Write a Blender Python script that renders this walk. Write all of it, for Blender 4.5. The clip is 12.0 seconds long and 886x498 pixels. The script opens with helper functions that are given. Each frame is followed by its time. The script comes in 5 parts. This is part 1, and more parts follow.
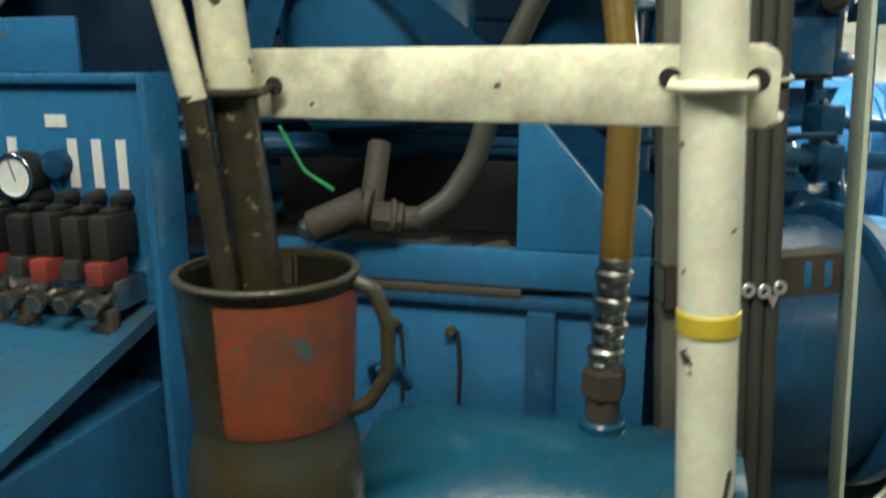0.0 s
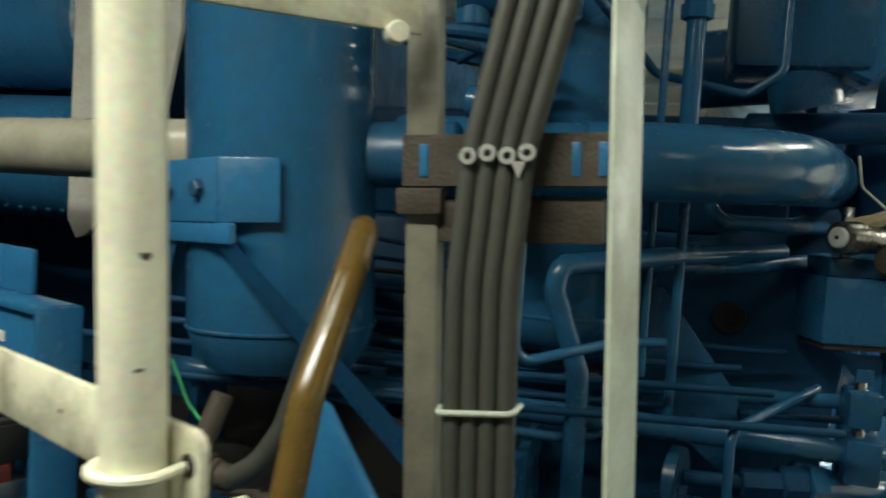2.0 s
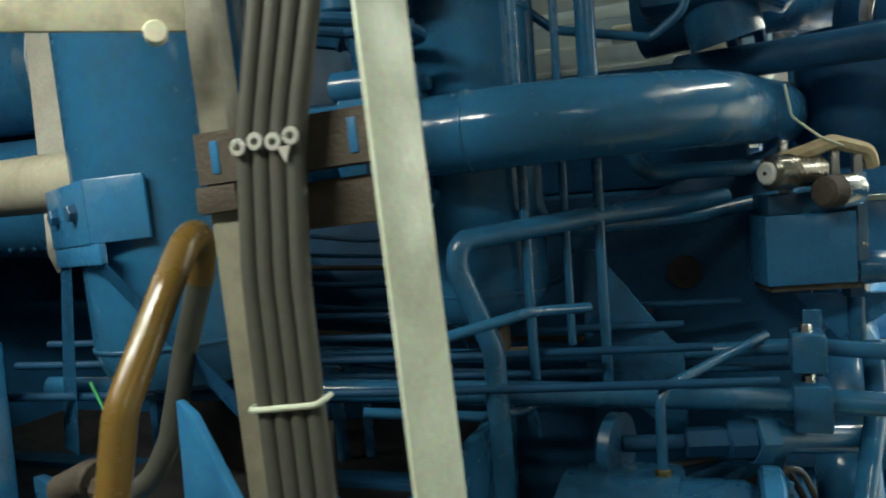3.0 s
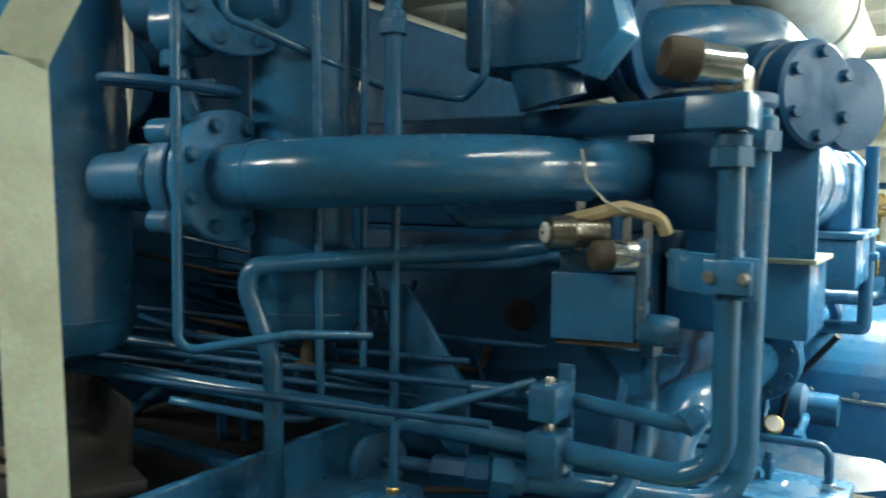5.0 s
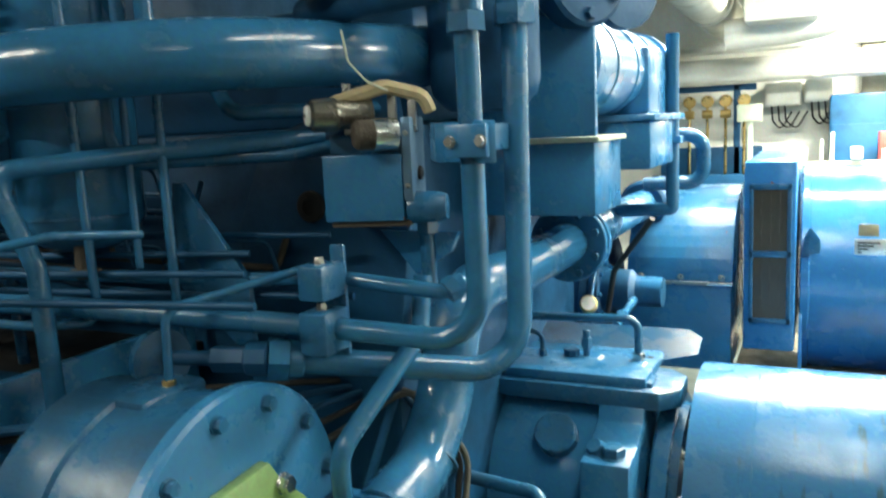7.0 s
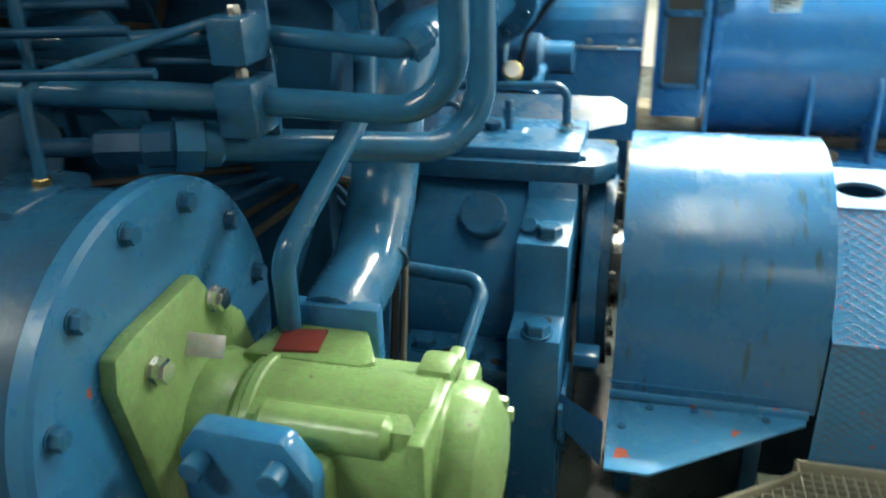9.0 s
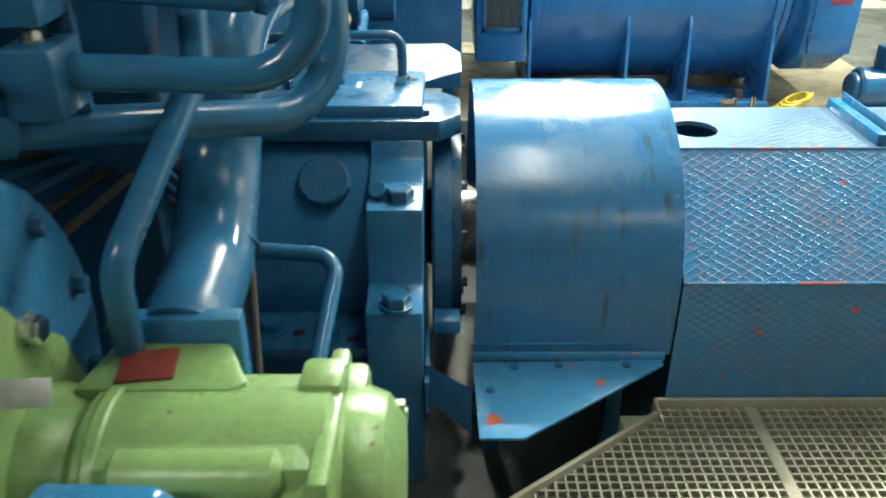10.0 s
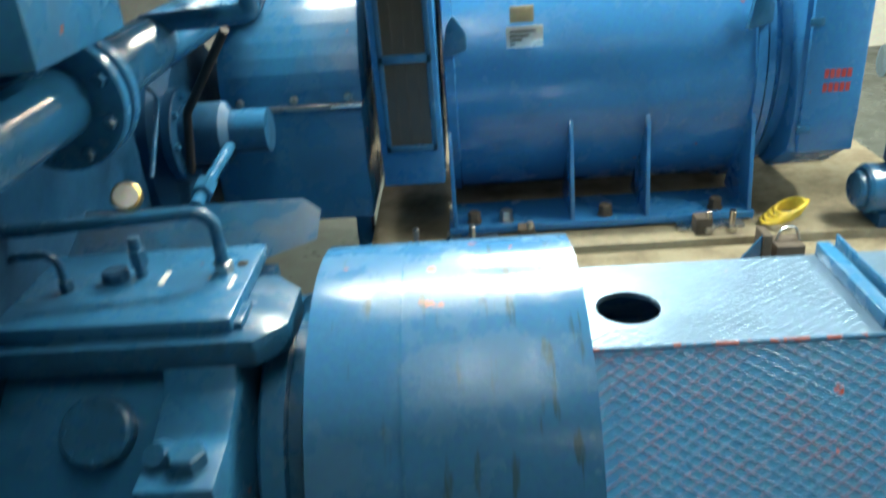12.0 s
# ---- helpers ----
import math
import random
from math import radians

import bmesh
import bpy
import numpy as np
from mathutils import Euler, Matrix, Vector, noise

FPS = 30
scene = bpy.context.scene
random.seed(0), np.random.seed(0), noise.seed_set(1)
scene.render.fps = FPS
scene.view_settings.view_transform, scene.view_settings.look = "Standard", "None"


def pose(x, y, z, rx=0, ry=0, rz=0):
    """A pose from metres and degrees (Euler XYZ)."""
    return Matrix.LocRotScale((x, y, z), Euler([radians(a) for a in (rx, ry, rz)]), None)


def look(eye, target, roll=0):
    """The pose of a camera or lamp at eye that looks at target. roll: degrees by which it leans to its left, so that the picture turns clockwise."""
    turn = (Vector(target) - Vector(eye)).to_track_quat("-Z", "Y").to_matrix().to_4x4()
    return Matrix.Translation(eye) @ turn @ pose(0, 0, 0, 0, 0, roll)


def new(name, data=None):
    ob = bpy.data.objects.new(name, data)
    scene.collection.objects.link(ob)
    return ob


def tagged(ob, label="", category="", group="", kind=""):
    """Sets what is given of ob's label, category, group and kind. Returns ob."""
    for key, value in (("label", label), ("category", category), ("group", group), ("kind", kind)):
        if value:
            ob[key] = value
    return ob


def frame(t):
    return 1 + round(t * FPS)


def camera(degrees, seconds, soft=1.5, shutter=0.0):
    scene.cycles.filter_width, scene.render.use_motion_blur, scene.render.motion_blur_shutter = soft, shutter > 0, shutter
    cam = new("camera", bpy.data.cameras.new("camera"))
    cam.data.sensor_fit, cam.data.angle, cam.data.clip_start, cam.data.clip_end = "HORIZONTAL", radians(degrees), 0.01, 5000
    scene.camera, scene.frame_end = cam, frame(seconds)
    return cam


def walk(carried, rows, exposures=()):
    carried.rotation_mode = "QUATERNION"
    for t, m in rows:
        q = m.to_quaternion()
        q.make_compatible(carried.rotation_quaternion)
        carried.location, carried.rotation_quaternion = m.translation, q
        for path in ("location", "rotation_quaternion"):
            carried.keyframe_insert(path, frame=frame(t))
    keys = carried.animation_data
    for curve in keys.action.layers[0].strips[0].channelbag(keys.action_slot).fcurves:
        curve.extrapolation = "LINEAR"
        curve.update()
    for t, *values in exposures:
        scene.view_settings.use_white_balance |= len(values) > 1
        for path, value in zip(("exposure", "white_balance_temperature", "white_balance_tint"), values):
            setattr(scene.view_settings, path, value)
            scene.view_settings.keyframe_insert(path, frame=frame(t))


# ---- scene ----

# ---- camera and walk ----
cam = camera(58.5, 12.0, soft=1.9, shutter=0.5)
PATH = [
    (0, (-1.617, -0.958, 1.362), (-1.409, 0.978, 0.904), -0.2),
    (0.5, (-1.462, -0.958, 1.425), (-1.493, 1.013, 1.092), 2.1),
    (1, (-1.27, -1.009, 1.495), (-1.692, 0.928, 1.228), 3.2),
    (1.5, (-1.12, -0.988, 1.523), (-1.598, 0.944, 1.329), 1.7),
    (2, (-0.984, -0.862, 1.553), (-1.491, 1.069, 1.442), 3.7),
    (2.5, (-0.881, -0.784, 1.551), (-1.451, 1.13, 1.438), -0.7),
    (2.7, (-0.815, -0.769, 1.541), (-1.427, 1.13, 1.415), -2.7),
    (4.3, (-0.295, -0.686, 1.575), (-1.230, 1.075, 1.412), -0.2),
    (4.5, (-0.225, -0.673, 1.581), (-1.188, 1.075, 1.445), 0.8),
    (5, (0.002, -0.601, 1.608), (-1.078, 1.077, 1.472), 0.8),
    (5.5, (0.098, -0.572, 1.602), (-0.950, 1.126, 1.459), 0.2),
    (6, (0.164, -0.546, 1.575), (-0.835, 1.180, 1.422), -1.3),
    (6.5, (0.209, -0.527, 1.549), (-0.723, 1.230, 1.335), -1.3),
    (7, (0.229, -0.495, 1.504), (-0.629, 1.287, 1.204), -2.7),
    (7.2, (0.239, -0.492, 1.496), (-0.599, 1.289, 1.141), -2.6),
    (8.8, (0.082, -0.362, 1.455), (-0.537, 1.359, 0.645), -0.6),
    (9, (-0.043, -0.308, 1.424), (-0.517, 1.443, 0.583), -1.9),
    (9.5, (-0.190, -0.220, 1.388), (-0.331, 1.539, 0.447), -1.0),
    (10, (-0.158, -0.159, 1.399), (-0.157, 1.593, 0.433), -0.1),
    (10.5, (0.000, 0.000, 1.400), (-0.117, 1.744, 0.427), -2.1),
    (11, (0.176, 0.132, 1.362), (-0.006, 1.879, 0.405), -5.4),
    (11.5, (0.207, 0.330, 1.393), (0.067, 2.071, 0.420), -3.8),
    (12, (0.225, 0.517, 1.462), (0.145, 2.311, 0.582), -4.5),
]
walk(cam, [(t, look(eye, target, roll)) for t, eye, target, roll in PATH],
     exposures=[(0.0, -0.85), (1.0, -1.1), (1.5, -1.2), (2.7, -0.65), (4.5, -0.46), (6.5, -0.12), (7.2, -0.14), (9.0, -0.36), (9.5, -0.48), (10.5, -0.58), (11.0, -0.62), (12.0, -1.05)])

# ---- light ----
world = bpy.data.worlds.new("world")
scene.world = world
world.use_nodes = True
world.node_tree.nodes["Background"].inputs[0].default_value = (0.75, 0.85, 0.9, 1)
world.node_tree.nodes["Background"].inputs[1].default_value = 0.003


def tube_lamp(x, y, z, rz, watts, colour=(0.98, 1.0, 0.86), length=1.2, width=0.14):
    data = bpy.data.lights.new("tube_light", "AREA")
    data.shape, data.size, data.size_y, data.energy, data.color = "RECTANGLE", length, width, watts, colour
    ob = new("tube_light", data)
    ob.matrix_world = pose(x, y, z, 0, 0, rz)
    return ob


LAMPS = [
    # x, y, z, turn, watts
    (0.30, 0.95, 2.62, 90, 24),
    (0.26, 3.15, 2.62, 0, 360),
    (0.55, 5.2, 2.62, 0, 680),
    (2.4, 2.6, 2.62, 90, 270),
    (-1.75, -0.95, 2.62, 0, 85),
    (1.3, -1.6, 2.62, 0, 14),
    (-3.0, -0.4, 2.62, 90, 26),
]
for x, y, z, rz, watts in LAMPS:
    tube_lamp(x, y, z - 0.07, rz, watts)

# ---- materials ----


def paint(name, colour, rough=0.35, metal=0.0, dirt=(0.03, 0.028, 0.022), amount=0.35, chip=None, chips=0.0, bump=0.15, scale=6.0, vary=0.0, streak=None):
    """Painted or bare surface with grime patches, fine grain and chipped spots."""
    m = bpy.data.materials.new(name)
    m.use_nodes = True
    nt = m.node_tree
    n, link = nt.nodes, nt.links.new
    b = n["Principled BSDF"]
    b.inputs["Metallic"].default_value = metal
    co = n.new("ShaderNodeTexCoord")
    big = n.new("ShaderNodeTexNoise")
    big.inputs["Scale"].default_value, big.inputs["Detail"].default_value, big.inputs["Roughness"].default_value = scale, 8, 0.65
    fine = n.new("ShaderNodeTexNoise")
    fine.inputs["Scale"].default_value, fine.inputs["Detail"].default_value = scale * 14, 4
    link(co.outputs["Object"], big.inputs["Vector"])
    link(co.outputs["Object"], fine.inputs["Vector"])
    ramp = n.new("ShaderNodeValToRGB")
    ramp.color_ramp.elements[0].position, ramp.color_ramp.elements[1].position = 0.42, 0.72
    link(big.outputs["Fac"], ramp.inputs["Fac"])
    scale_n = n.new("ShaderNodeMath")
    scale_n.operation = "MULTIPLY"
    scale_n.inputs[1].default_value = amount
    link(ramp.outputs["Color"], scale_n.inputs[0])
    mix = n.new("ShaderNodeMix")
    mix.data_type = "RGBA"
    mix.inputs[6].default_value, mix.inputs[7].default_value = (*colour, 1), (*dirt, 1)
    link(scale_n.outputs[0], mix.inputs[0])
    tone = n.new("ShaderNodeMix")
    tone.data_type, tone.blend_type = "RGBA", "MULTIPLY"
    tone.inputs[0].default_value = 0.35
    link(mix.outputs[2], tone.inputs[6])
    link(fine.outputs["Color"], tone.inputs[7])
    bright = n.new("ShaderNodeMix")
    bright.data_type, bright.blend_type = "RGBA", "MULTIPLY"
    bright.inputs[0].default_value = 1.0
    bright.inputs[7].default_value = (1.2, 1.2, 1.2, 1)
    link(tone.outputs[2], bright.inputs[6])
    last = bright.outputs[2]
    if chips:
        spot = n.new("ShaderNodeTexNoise")
        spot.inputs["Scale"].default_value, spot.inputs["Detail"].default_value = scale * 3.3, 6
        link(co.outputs["Object"], spot.inputs["Vector"])
        cut = n.new("ShaderNodeMath")
        cut.operation = "GREATER_THAN"
        cut.inputs[1].default_value = 0.76 - chips
        link(spot.outputs["Fac"], cut.inputs[0])
        chipmix = n.new("ShaderNodeMix")
        chipmix.data_type = "RGBA"
        chipmix.inputs[7].default_value = (*chip, 1)
        link(cut.outputs[0], chipmix.inputs[0])
        link(last, chipmix.inputs[6])
        last = chipmix.outputs[2]
    if streak:
        mp = n.new("ShaderNodeMapping")
        mp.inputs["Scale"].default_value = (30, 4, 4)
        link(co.outputs["Object"], mp.inputs["Vector"])
        run_ = n.new("ShaderNodeTexNoise")
        run_.inputs["Scale"].default_value, run_.inputs["Detail"].default_value = 1.6, 3
        link(mp.outputs[0], run_.inputs["Vector"])
        edge = n.new("ShaderNodeMapRange")
        edge.inputs[1].default_value, edge.inputs[2].default_value, edge.inputs[4].default_value = 0.62, 0.70, 0.7
        link(run_.outputs["Fac"], edge.inputs[0])
        smix = n.new("ShaderNodeMix")
        smix.data_type = "RGBA"
        smix.inputs[7].default_value = (*streak, 1)
        link(edge.outputs[0], smix.inputs[0])
        link(last, smix.inputs[6])
        last = smix.outputs[2]
    if vary:
        info = n.new("ShaderNodeObjectInfo")
        hsv = n.new("ShaderNodeHueSaturation")
        rng = n.new("ShaderNodeMapRange")
        rng.inputs[3].default_value, rng.inputs[4].default_value = 1 - vary, 1 + vary
        link(info.outputs["Random"], rng.inputs[0])
        link(rng.outputs[0], hsv.inputs["Value"])
        link(last, hsv.inputs["Color"])
        last = hsv.outputs["Color"]
    link(last, b.inputs["Base Color"])
    rr = n.new("ShaderNodeMapRange")
    rr.inputs[3].default_value, rr.inputs[4].default_value = max(0.05, rough - 0.1), min(1.0, rough + 0.25)
    link(ramp.outputs["Color"], rr.inputs[0])
    link(rr.outputs[0], b.inputs["Roughness"])
    bp = n.new("ShaderNodeBump")
    bp.inputs["Strength"].default_value, bp.inputs["Distance"].default_value = bump, 0.004
    link(fine.outputs["Fac"], bp.inputs["Height"])
    link(bp.outputs["Normal"], b.inputs["Normal"])
    return m


BLUE = paint("blue_gloss_paint", (0.028, 0.160, 0.335), 0.26, amount=0.3, chip=(0.25, 0.08, 0.05), chips=0.03)
BLUE_PIPE = paint("blue_pipe_paint", (0.020, 0.118, 0.245), 0.22, amount=0.5, dirt=(0.02, 0.032, 0.034), bump=0.08)
BLUE_OILY = paint("blue_oily_paint", (0.018, 0.104, 0.22), 0.30, amount=0.6, dirt=(0.015, 0.02, 0.022))
# Darker copy of BLUE with the engine's shade in its colour; also dark fittings.
BLUE_DARK = paint("blue_shaded_paint", (0.010, 0.066, 0.15), 0.5, amount=0.5, dirt=(0.006, 0.018, 0.032))
BLUE_WORN = paint("blue_worn_paint", (0.05, 0.22, 0.43), 0.27, amount=0.25, dirt=(0.05, 0.09, 0.08), chip=(0.42, 0.10, 0.06), chips=0.075, scale=4.5)
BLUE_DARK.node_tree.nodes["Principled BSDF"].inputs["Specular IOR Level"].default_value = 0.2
TEAL = paint("teal_paint", (0.010, 0.085, 0.145), 0.22, amount=0.5, dirt=(0.006, 0.03, 0.05))
DESKP = paint("oil_stained_desk", (0.022, 0.115, 0.21), 0.3, amount=0.75, dirt=(0.05, 0.045, 0.028), scale=5, chip=(0.10, 0.075, 0.035), chips=0.10)
GREEN = paint("green_paint", (0.20, 0.335, 0.125), 0.36, amount=0.65, dirt=(0.10, 0.13, 0.04), chip=(0.12, 0.13, 0.06), chips=0.06, bump=0.2, scale=9)
GENBLUE = paint("bright_blue_machine_paint", (0.03, 0.17, 0.40), 0.22, amount=0.35, dirt=(0.015, 0.08, 0.19), chip=(0.25, 0.08, 0.05), chips=0.012)
GUARDP = paint("streaked_guard_paint", (0.036, 0.160, 0.345), 0.28, amount=0.3, dirt=(0.05, 0.12, 0.17), chip=(0.42, 0.12, 0.07), chips=0.045, scale=5.5, streak=(0.035, 0.07, 0.06))
SHINY = paint("worn_bright_plate", (0.11, 0.20, 0.30), 0.40, metal=0.45, amount=0.5, dirt=(0.08, 0.15, 0.25), chip=(0.3, 0.16, 0.15), chips=0.04, scale=7)
# Grey for the unseen south wall, kept dim to cut bounced light.
DIM = paint("low_bounce_grey", (0.1, 0.105, 0.1), 0.6, amount=0.5)
OILYCREAM = paint("oil_soaked_cream", (0.035, 0.030, 0.018), 0.25, amount=0.9, dirt=(0.010, 0.009, 0.007), scale=20, chip=(0.16, 0.13, 0.06), chips=0.10)
RIDGE = paint("worn_ridge_paint", (0.045, 0.15, 0.31), 0.42, amount=0.9, dirt=(0.20, 0.07, 0.09), scale=9)
PRIMER_EDGE = paint("worn_fold_edge", (0.05, 0.2, 0.4), 0.4, amount=0.4, chip=(0.40, 0.09, 0.055), chips=0.21, scale=9)
GRIMY = paint("grimy_old_cream", (0.21, 0.2, 0.15), 0.5, amount=0.7, dirt=(0.06, 0.055, 0.04), scale=9)
OIL = paint("black_waste_oil", (0.012, 0.011, 0.008), 0.12, amount=0.2, bump=0.02)
CREAM_BAR = paint("stained_cream_paint", (0.78, 0.75, 0.56), 0.42, amount=0.85, dirt=(0.13, 0.11, 0.06), chip=(0.06, 0.05, 0.035), chips=0.045, scale=10)
CREAM = paint("cream_paint", (0.8, 0.78, 0.6), 0.42, amount=0.35, dirt=(0.2, 0.16, 0.08), chip=(0.05, 0.04, 0.03), chips=0.06, scale=9)
CREAM_DIRTY = paint("dirty_cream_paint", (0.66, 0.63, 0.46), 0.45, amount=0.7, dirt=(0.16, 0.14, 0.09), chip=(0.035, 0.028, 0.02), chips=0.16, scale=11)
PALE = paint("pale_green_paint", (0.5, 0.56, 0.45), 0.45, amount=0.4, dirt=(0.2, 0.17, 0.09), scale=9)
WHITE = paint("white_paint", (0.78, 0.78, 0.72), 0.5, amount=0.3, dirt=(0.4, 0.36, 0.28))
LAGGING = paint("white_lagging", (0.66, 0.64, 0.56), 0.7, amount=0.5, dirt=(0.3, 0.25, 0.17), bump=0.4)
BEIGE = paint("beige_pipe_paint", (0.5, 0.47, 0.36), 0.35, amount=0.6, dirt=(0.12, 0.1, 0.06))
STEEL = paint("bare_steel", (0.5, 0.5, 0.48), 0.3, metal=1.0, amount=0.5, dirt=(0.16, 0.13, 0.1), scale=12)
CHROME = paint("bright_steel", (0.75, 0.76, 0.75), 0.2, metal=1.0, amount=0.2, dirt=(0.3, 0.28, 0.25))
RUST = paint("rusty_steel", (0.066, 0.052, 0.038), 0.75, amount=0.6, dirt=(0.03, 0.022, 0.018), bump=0.5, scale=14)
OILSTEEL = paint("oily_bare_steel", (0.22, 0.21, 0.18), 0.25, metal=0.8, amount=0.8, dirt=(0.05, 0.035, 0.02), scale=16)
RUBBER = paint("grey_cable_sheath", (0.065, 0.066, 0.054), 0.5, amount=0.5, dirt=(0.03, 0.03, 0.025), bump=0.05)
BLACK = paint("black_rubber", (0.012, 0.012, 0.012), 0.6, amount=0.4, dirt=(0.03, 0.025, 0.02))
BRASSY = paint("brown_hose_skin", (0.15, 0.09, 0.02), 0.28, amount=0.4, dirt=(0.08, 0.05, 0.015), bump=0.05)
BRASS = paint("brass", (0.6, 0.42, 0.16), 0.3, metal=1.0, amount=0.4)
ORANGE = paint("orange_oily_paint", (0.27, 0.062, 0.024), 0.45, amount=0.9, dirt=(0.05, 0.045, 0.035), scale=11, chip=(0.06, 0.09, 0.09), chips=0.1)
OILCAN = paint("oily_brown_tin", (0.050, 0.038, 0.018), 0.35, amount=0.7, dirt=(0.03, 0.05, 0.05), scale=16)
YELLOW = paint("yellow_tape", (0.6, 0.45, 0.04), 0.5, amount=0.3)
REDP = paint("red_paint", (0.45, 0.035, 0.025), 0.45, amount=0.4)
BROWNRED = paint("brown_red_plate", (0.16, 0.03, 0.022), 0.4, amount=0.4)
GALV = paint("galvanised_grating", (0.34, 0.33, 0.26), 0.55, metal=0.3, amount=0.5, dirt=(0.2, 0.16, 0.09), vary=0.12)
BASEPAINT = paint("oily_cream_base", (0.238, 0.210, 0.140), 0.5, amount=0.8, dirt=(0.06, 0.035, 0.02), scale=8)
FLOORP = paint("oily_deck_paint", (0.06, 0.075, 0.07), 0.35, amount=0.7, dirt=(0.02, 0.018, 0.014), scale=3)
RAG = paint("oily_tape", (0.42, 0.34, 0.2), 0.8, amount=0.5, bump=0.5)
PLATE = paint("aluminium_plate", (0.7, 0.7, 0.66), 0.35, metal=0.6, amount=0.3)
PAPER = paint("white_label", (0.8, 0.8, 0.76), 0.6, amount=0.15)
DARKGLASS = paint("dark_louvre", (0.04, 0.032, 0.022), 0.4, amount=0.6, dirt=(0.09, 0.07, 0.04), scale=5)

# ---- builders ----
ORIGIN = {}


def thing(name, x, y, z, label, category, group="", kind=""):
    """An empty at a thing's base; its parts are given in world metres."""
    ob = new(name)
    ob.empty_display_size = 0.05
    ob.location = (x, y, z)
    ORIGIN[ob] = Vector((x, y, z))
    return tagged(ob, label, category, group, kind)


def part(name, bm, material, parent=None, label="", smooth=True, kind=""):
    """Links a bmesh, given in world metres, as one mesh object under a thing or a part."""
    base = ORIGIN.get(parent, Vector((0, 0, 0)))
    bm.transform(Matrix.Translation(-base))
    bmesh.ops.recalc_face_normals(bm, faces=bm.faces[:])
    me = bpy.data.meshes.new(name)
    if smooth:
        for face in bm.faces:
            face.smooth = True
        for edge in bm.edges:
            if len(edge.link_faces) == 2 and edge.calc_face_angle(0) > 0.6:
                edge.smooth = False
    bm.to_mesh(me)
    bm.free()
    me.materials.append(material)
    ob = new(name, me)
    if parent:
        ob.parent = parent
        ORIGIN[ob] = base
    if label or kind:
        tagged(ob, label, kind=kind)
    return ob


def box(x0, x1, y0, y1, z0, z1, bevel=0.004, m=None):
    bm = bmesh.new()
    bmesh.ops.create_cube(bm, size=1)
    for v in bm.verts:
        v.co = (x0 + (v.co.x + 0.5) * (x1 - x0), y0 + (v.co.y + 0.5) * (y1 - y0), z0 + (v.co.z + 0.5) * (z1 - z0))
    if bevel:
        bmesh.ops.bevel(bm, geom=bm.edges[:], offset=bevel, segments=2, profile=0.5, affect="EDGES")
    if m:
        bm.transform(m)
    return bm


def join(*bms):
    """One bmesh out of several."""
    out = bms[0]
    for other in bms[1:]:
        me = bpy.data.meshes.new("tmp")
        other.to_mesh(me)
        other.free()
        out.from_mesh(me)
        bpy.data.meshes.remove(me)
    return out


def prism(points, axis, lo, hi, bevel=0.0):
    """A polygon drawn in the plane across an axis, extruded along it from lo to hi."""
    bm = bmesh.new()
    n = "xyz".index(axis)

    def at(p, d):
        q = list(p)
        q.insert(n, d)
        return q
    a = [bm.verts.new(at(p, lo)) for p in points]
    b = [bm.verts.new(at(p, hi)) for p in points]
    bm.faces.new(a)
    bm.faces.new(b)
    for i in range(len(points)):
        j = (i + 1) % len(points)
        bm.faces.new((a[i], a[j], b[j], b[i]))
    bmesh.ops.recalc_face_normals(bm, faces=bm.faces[:])
    if bevel:
        bmesh.ops.bevel(bm, geom=bm.edges[:], offset=bevel, segments=2, profile=0.5, affect="EDGES")
    return bm


def frame_of(direction):
    return Vector(direction).to_track_quat("Z", "Y").to_matrix().to_4x4()


def lathe(profile, start, direction, seg=32):
    """A profile of (radius, height) turned about a line."""
    bm = bmesh.new()
    rings = []
    for r, h in profile:
        if r < 1e-6:
            rings.append([bm.verts.new((0, 0, h))])
        else:
            rings.append([bm.verts.new((r * math.cos(2 * math.pi * i / seg), r * math.sin(2 * math.pi * i / seg), h)) for i in range(seg)])
    for a, b in zip(rings, rings[1:]):
        for i in range(seg):
            j = (i + 1) % seg
            if len(a) == 1 and len(b) == 1:
                continue
            if len(a) == 1:
                bm.faces.new((a[0], b[i], b[j]))
            elif len(b) == 1:
                bm.faces.new((a[i], a[j], b[0]))
            else:
                bm.faces.new((a[i], a[j], b[j], b[i]))
    bm.transform(Matrix.Translation(start) @ frame_of(direction))
    return bm


def rod(p, q, r, seg=20, bevel=0.0):
    d = Vector(q) - Vector(p)
    h = d.length
    e = bevel or min(r * 0.12, h * 0.2)
    return lathe([(0, 0), (r - e, 0), (r, e), (r, h - e), (r - e, h), (0, h)], p, d, seg)


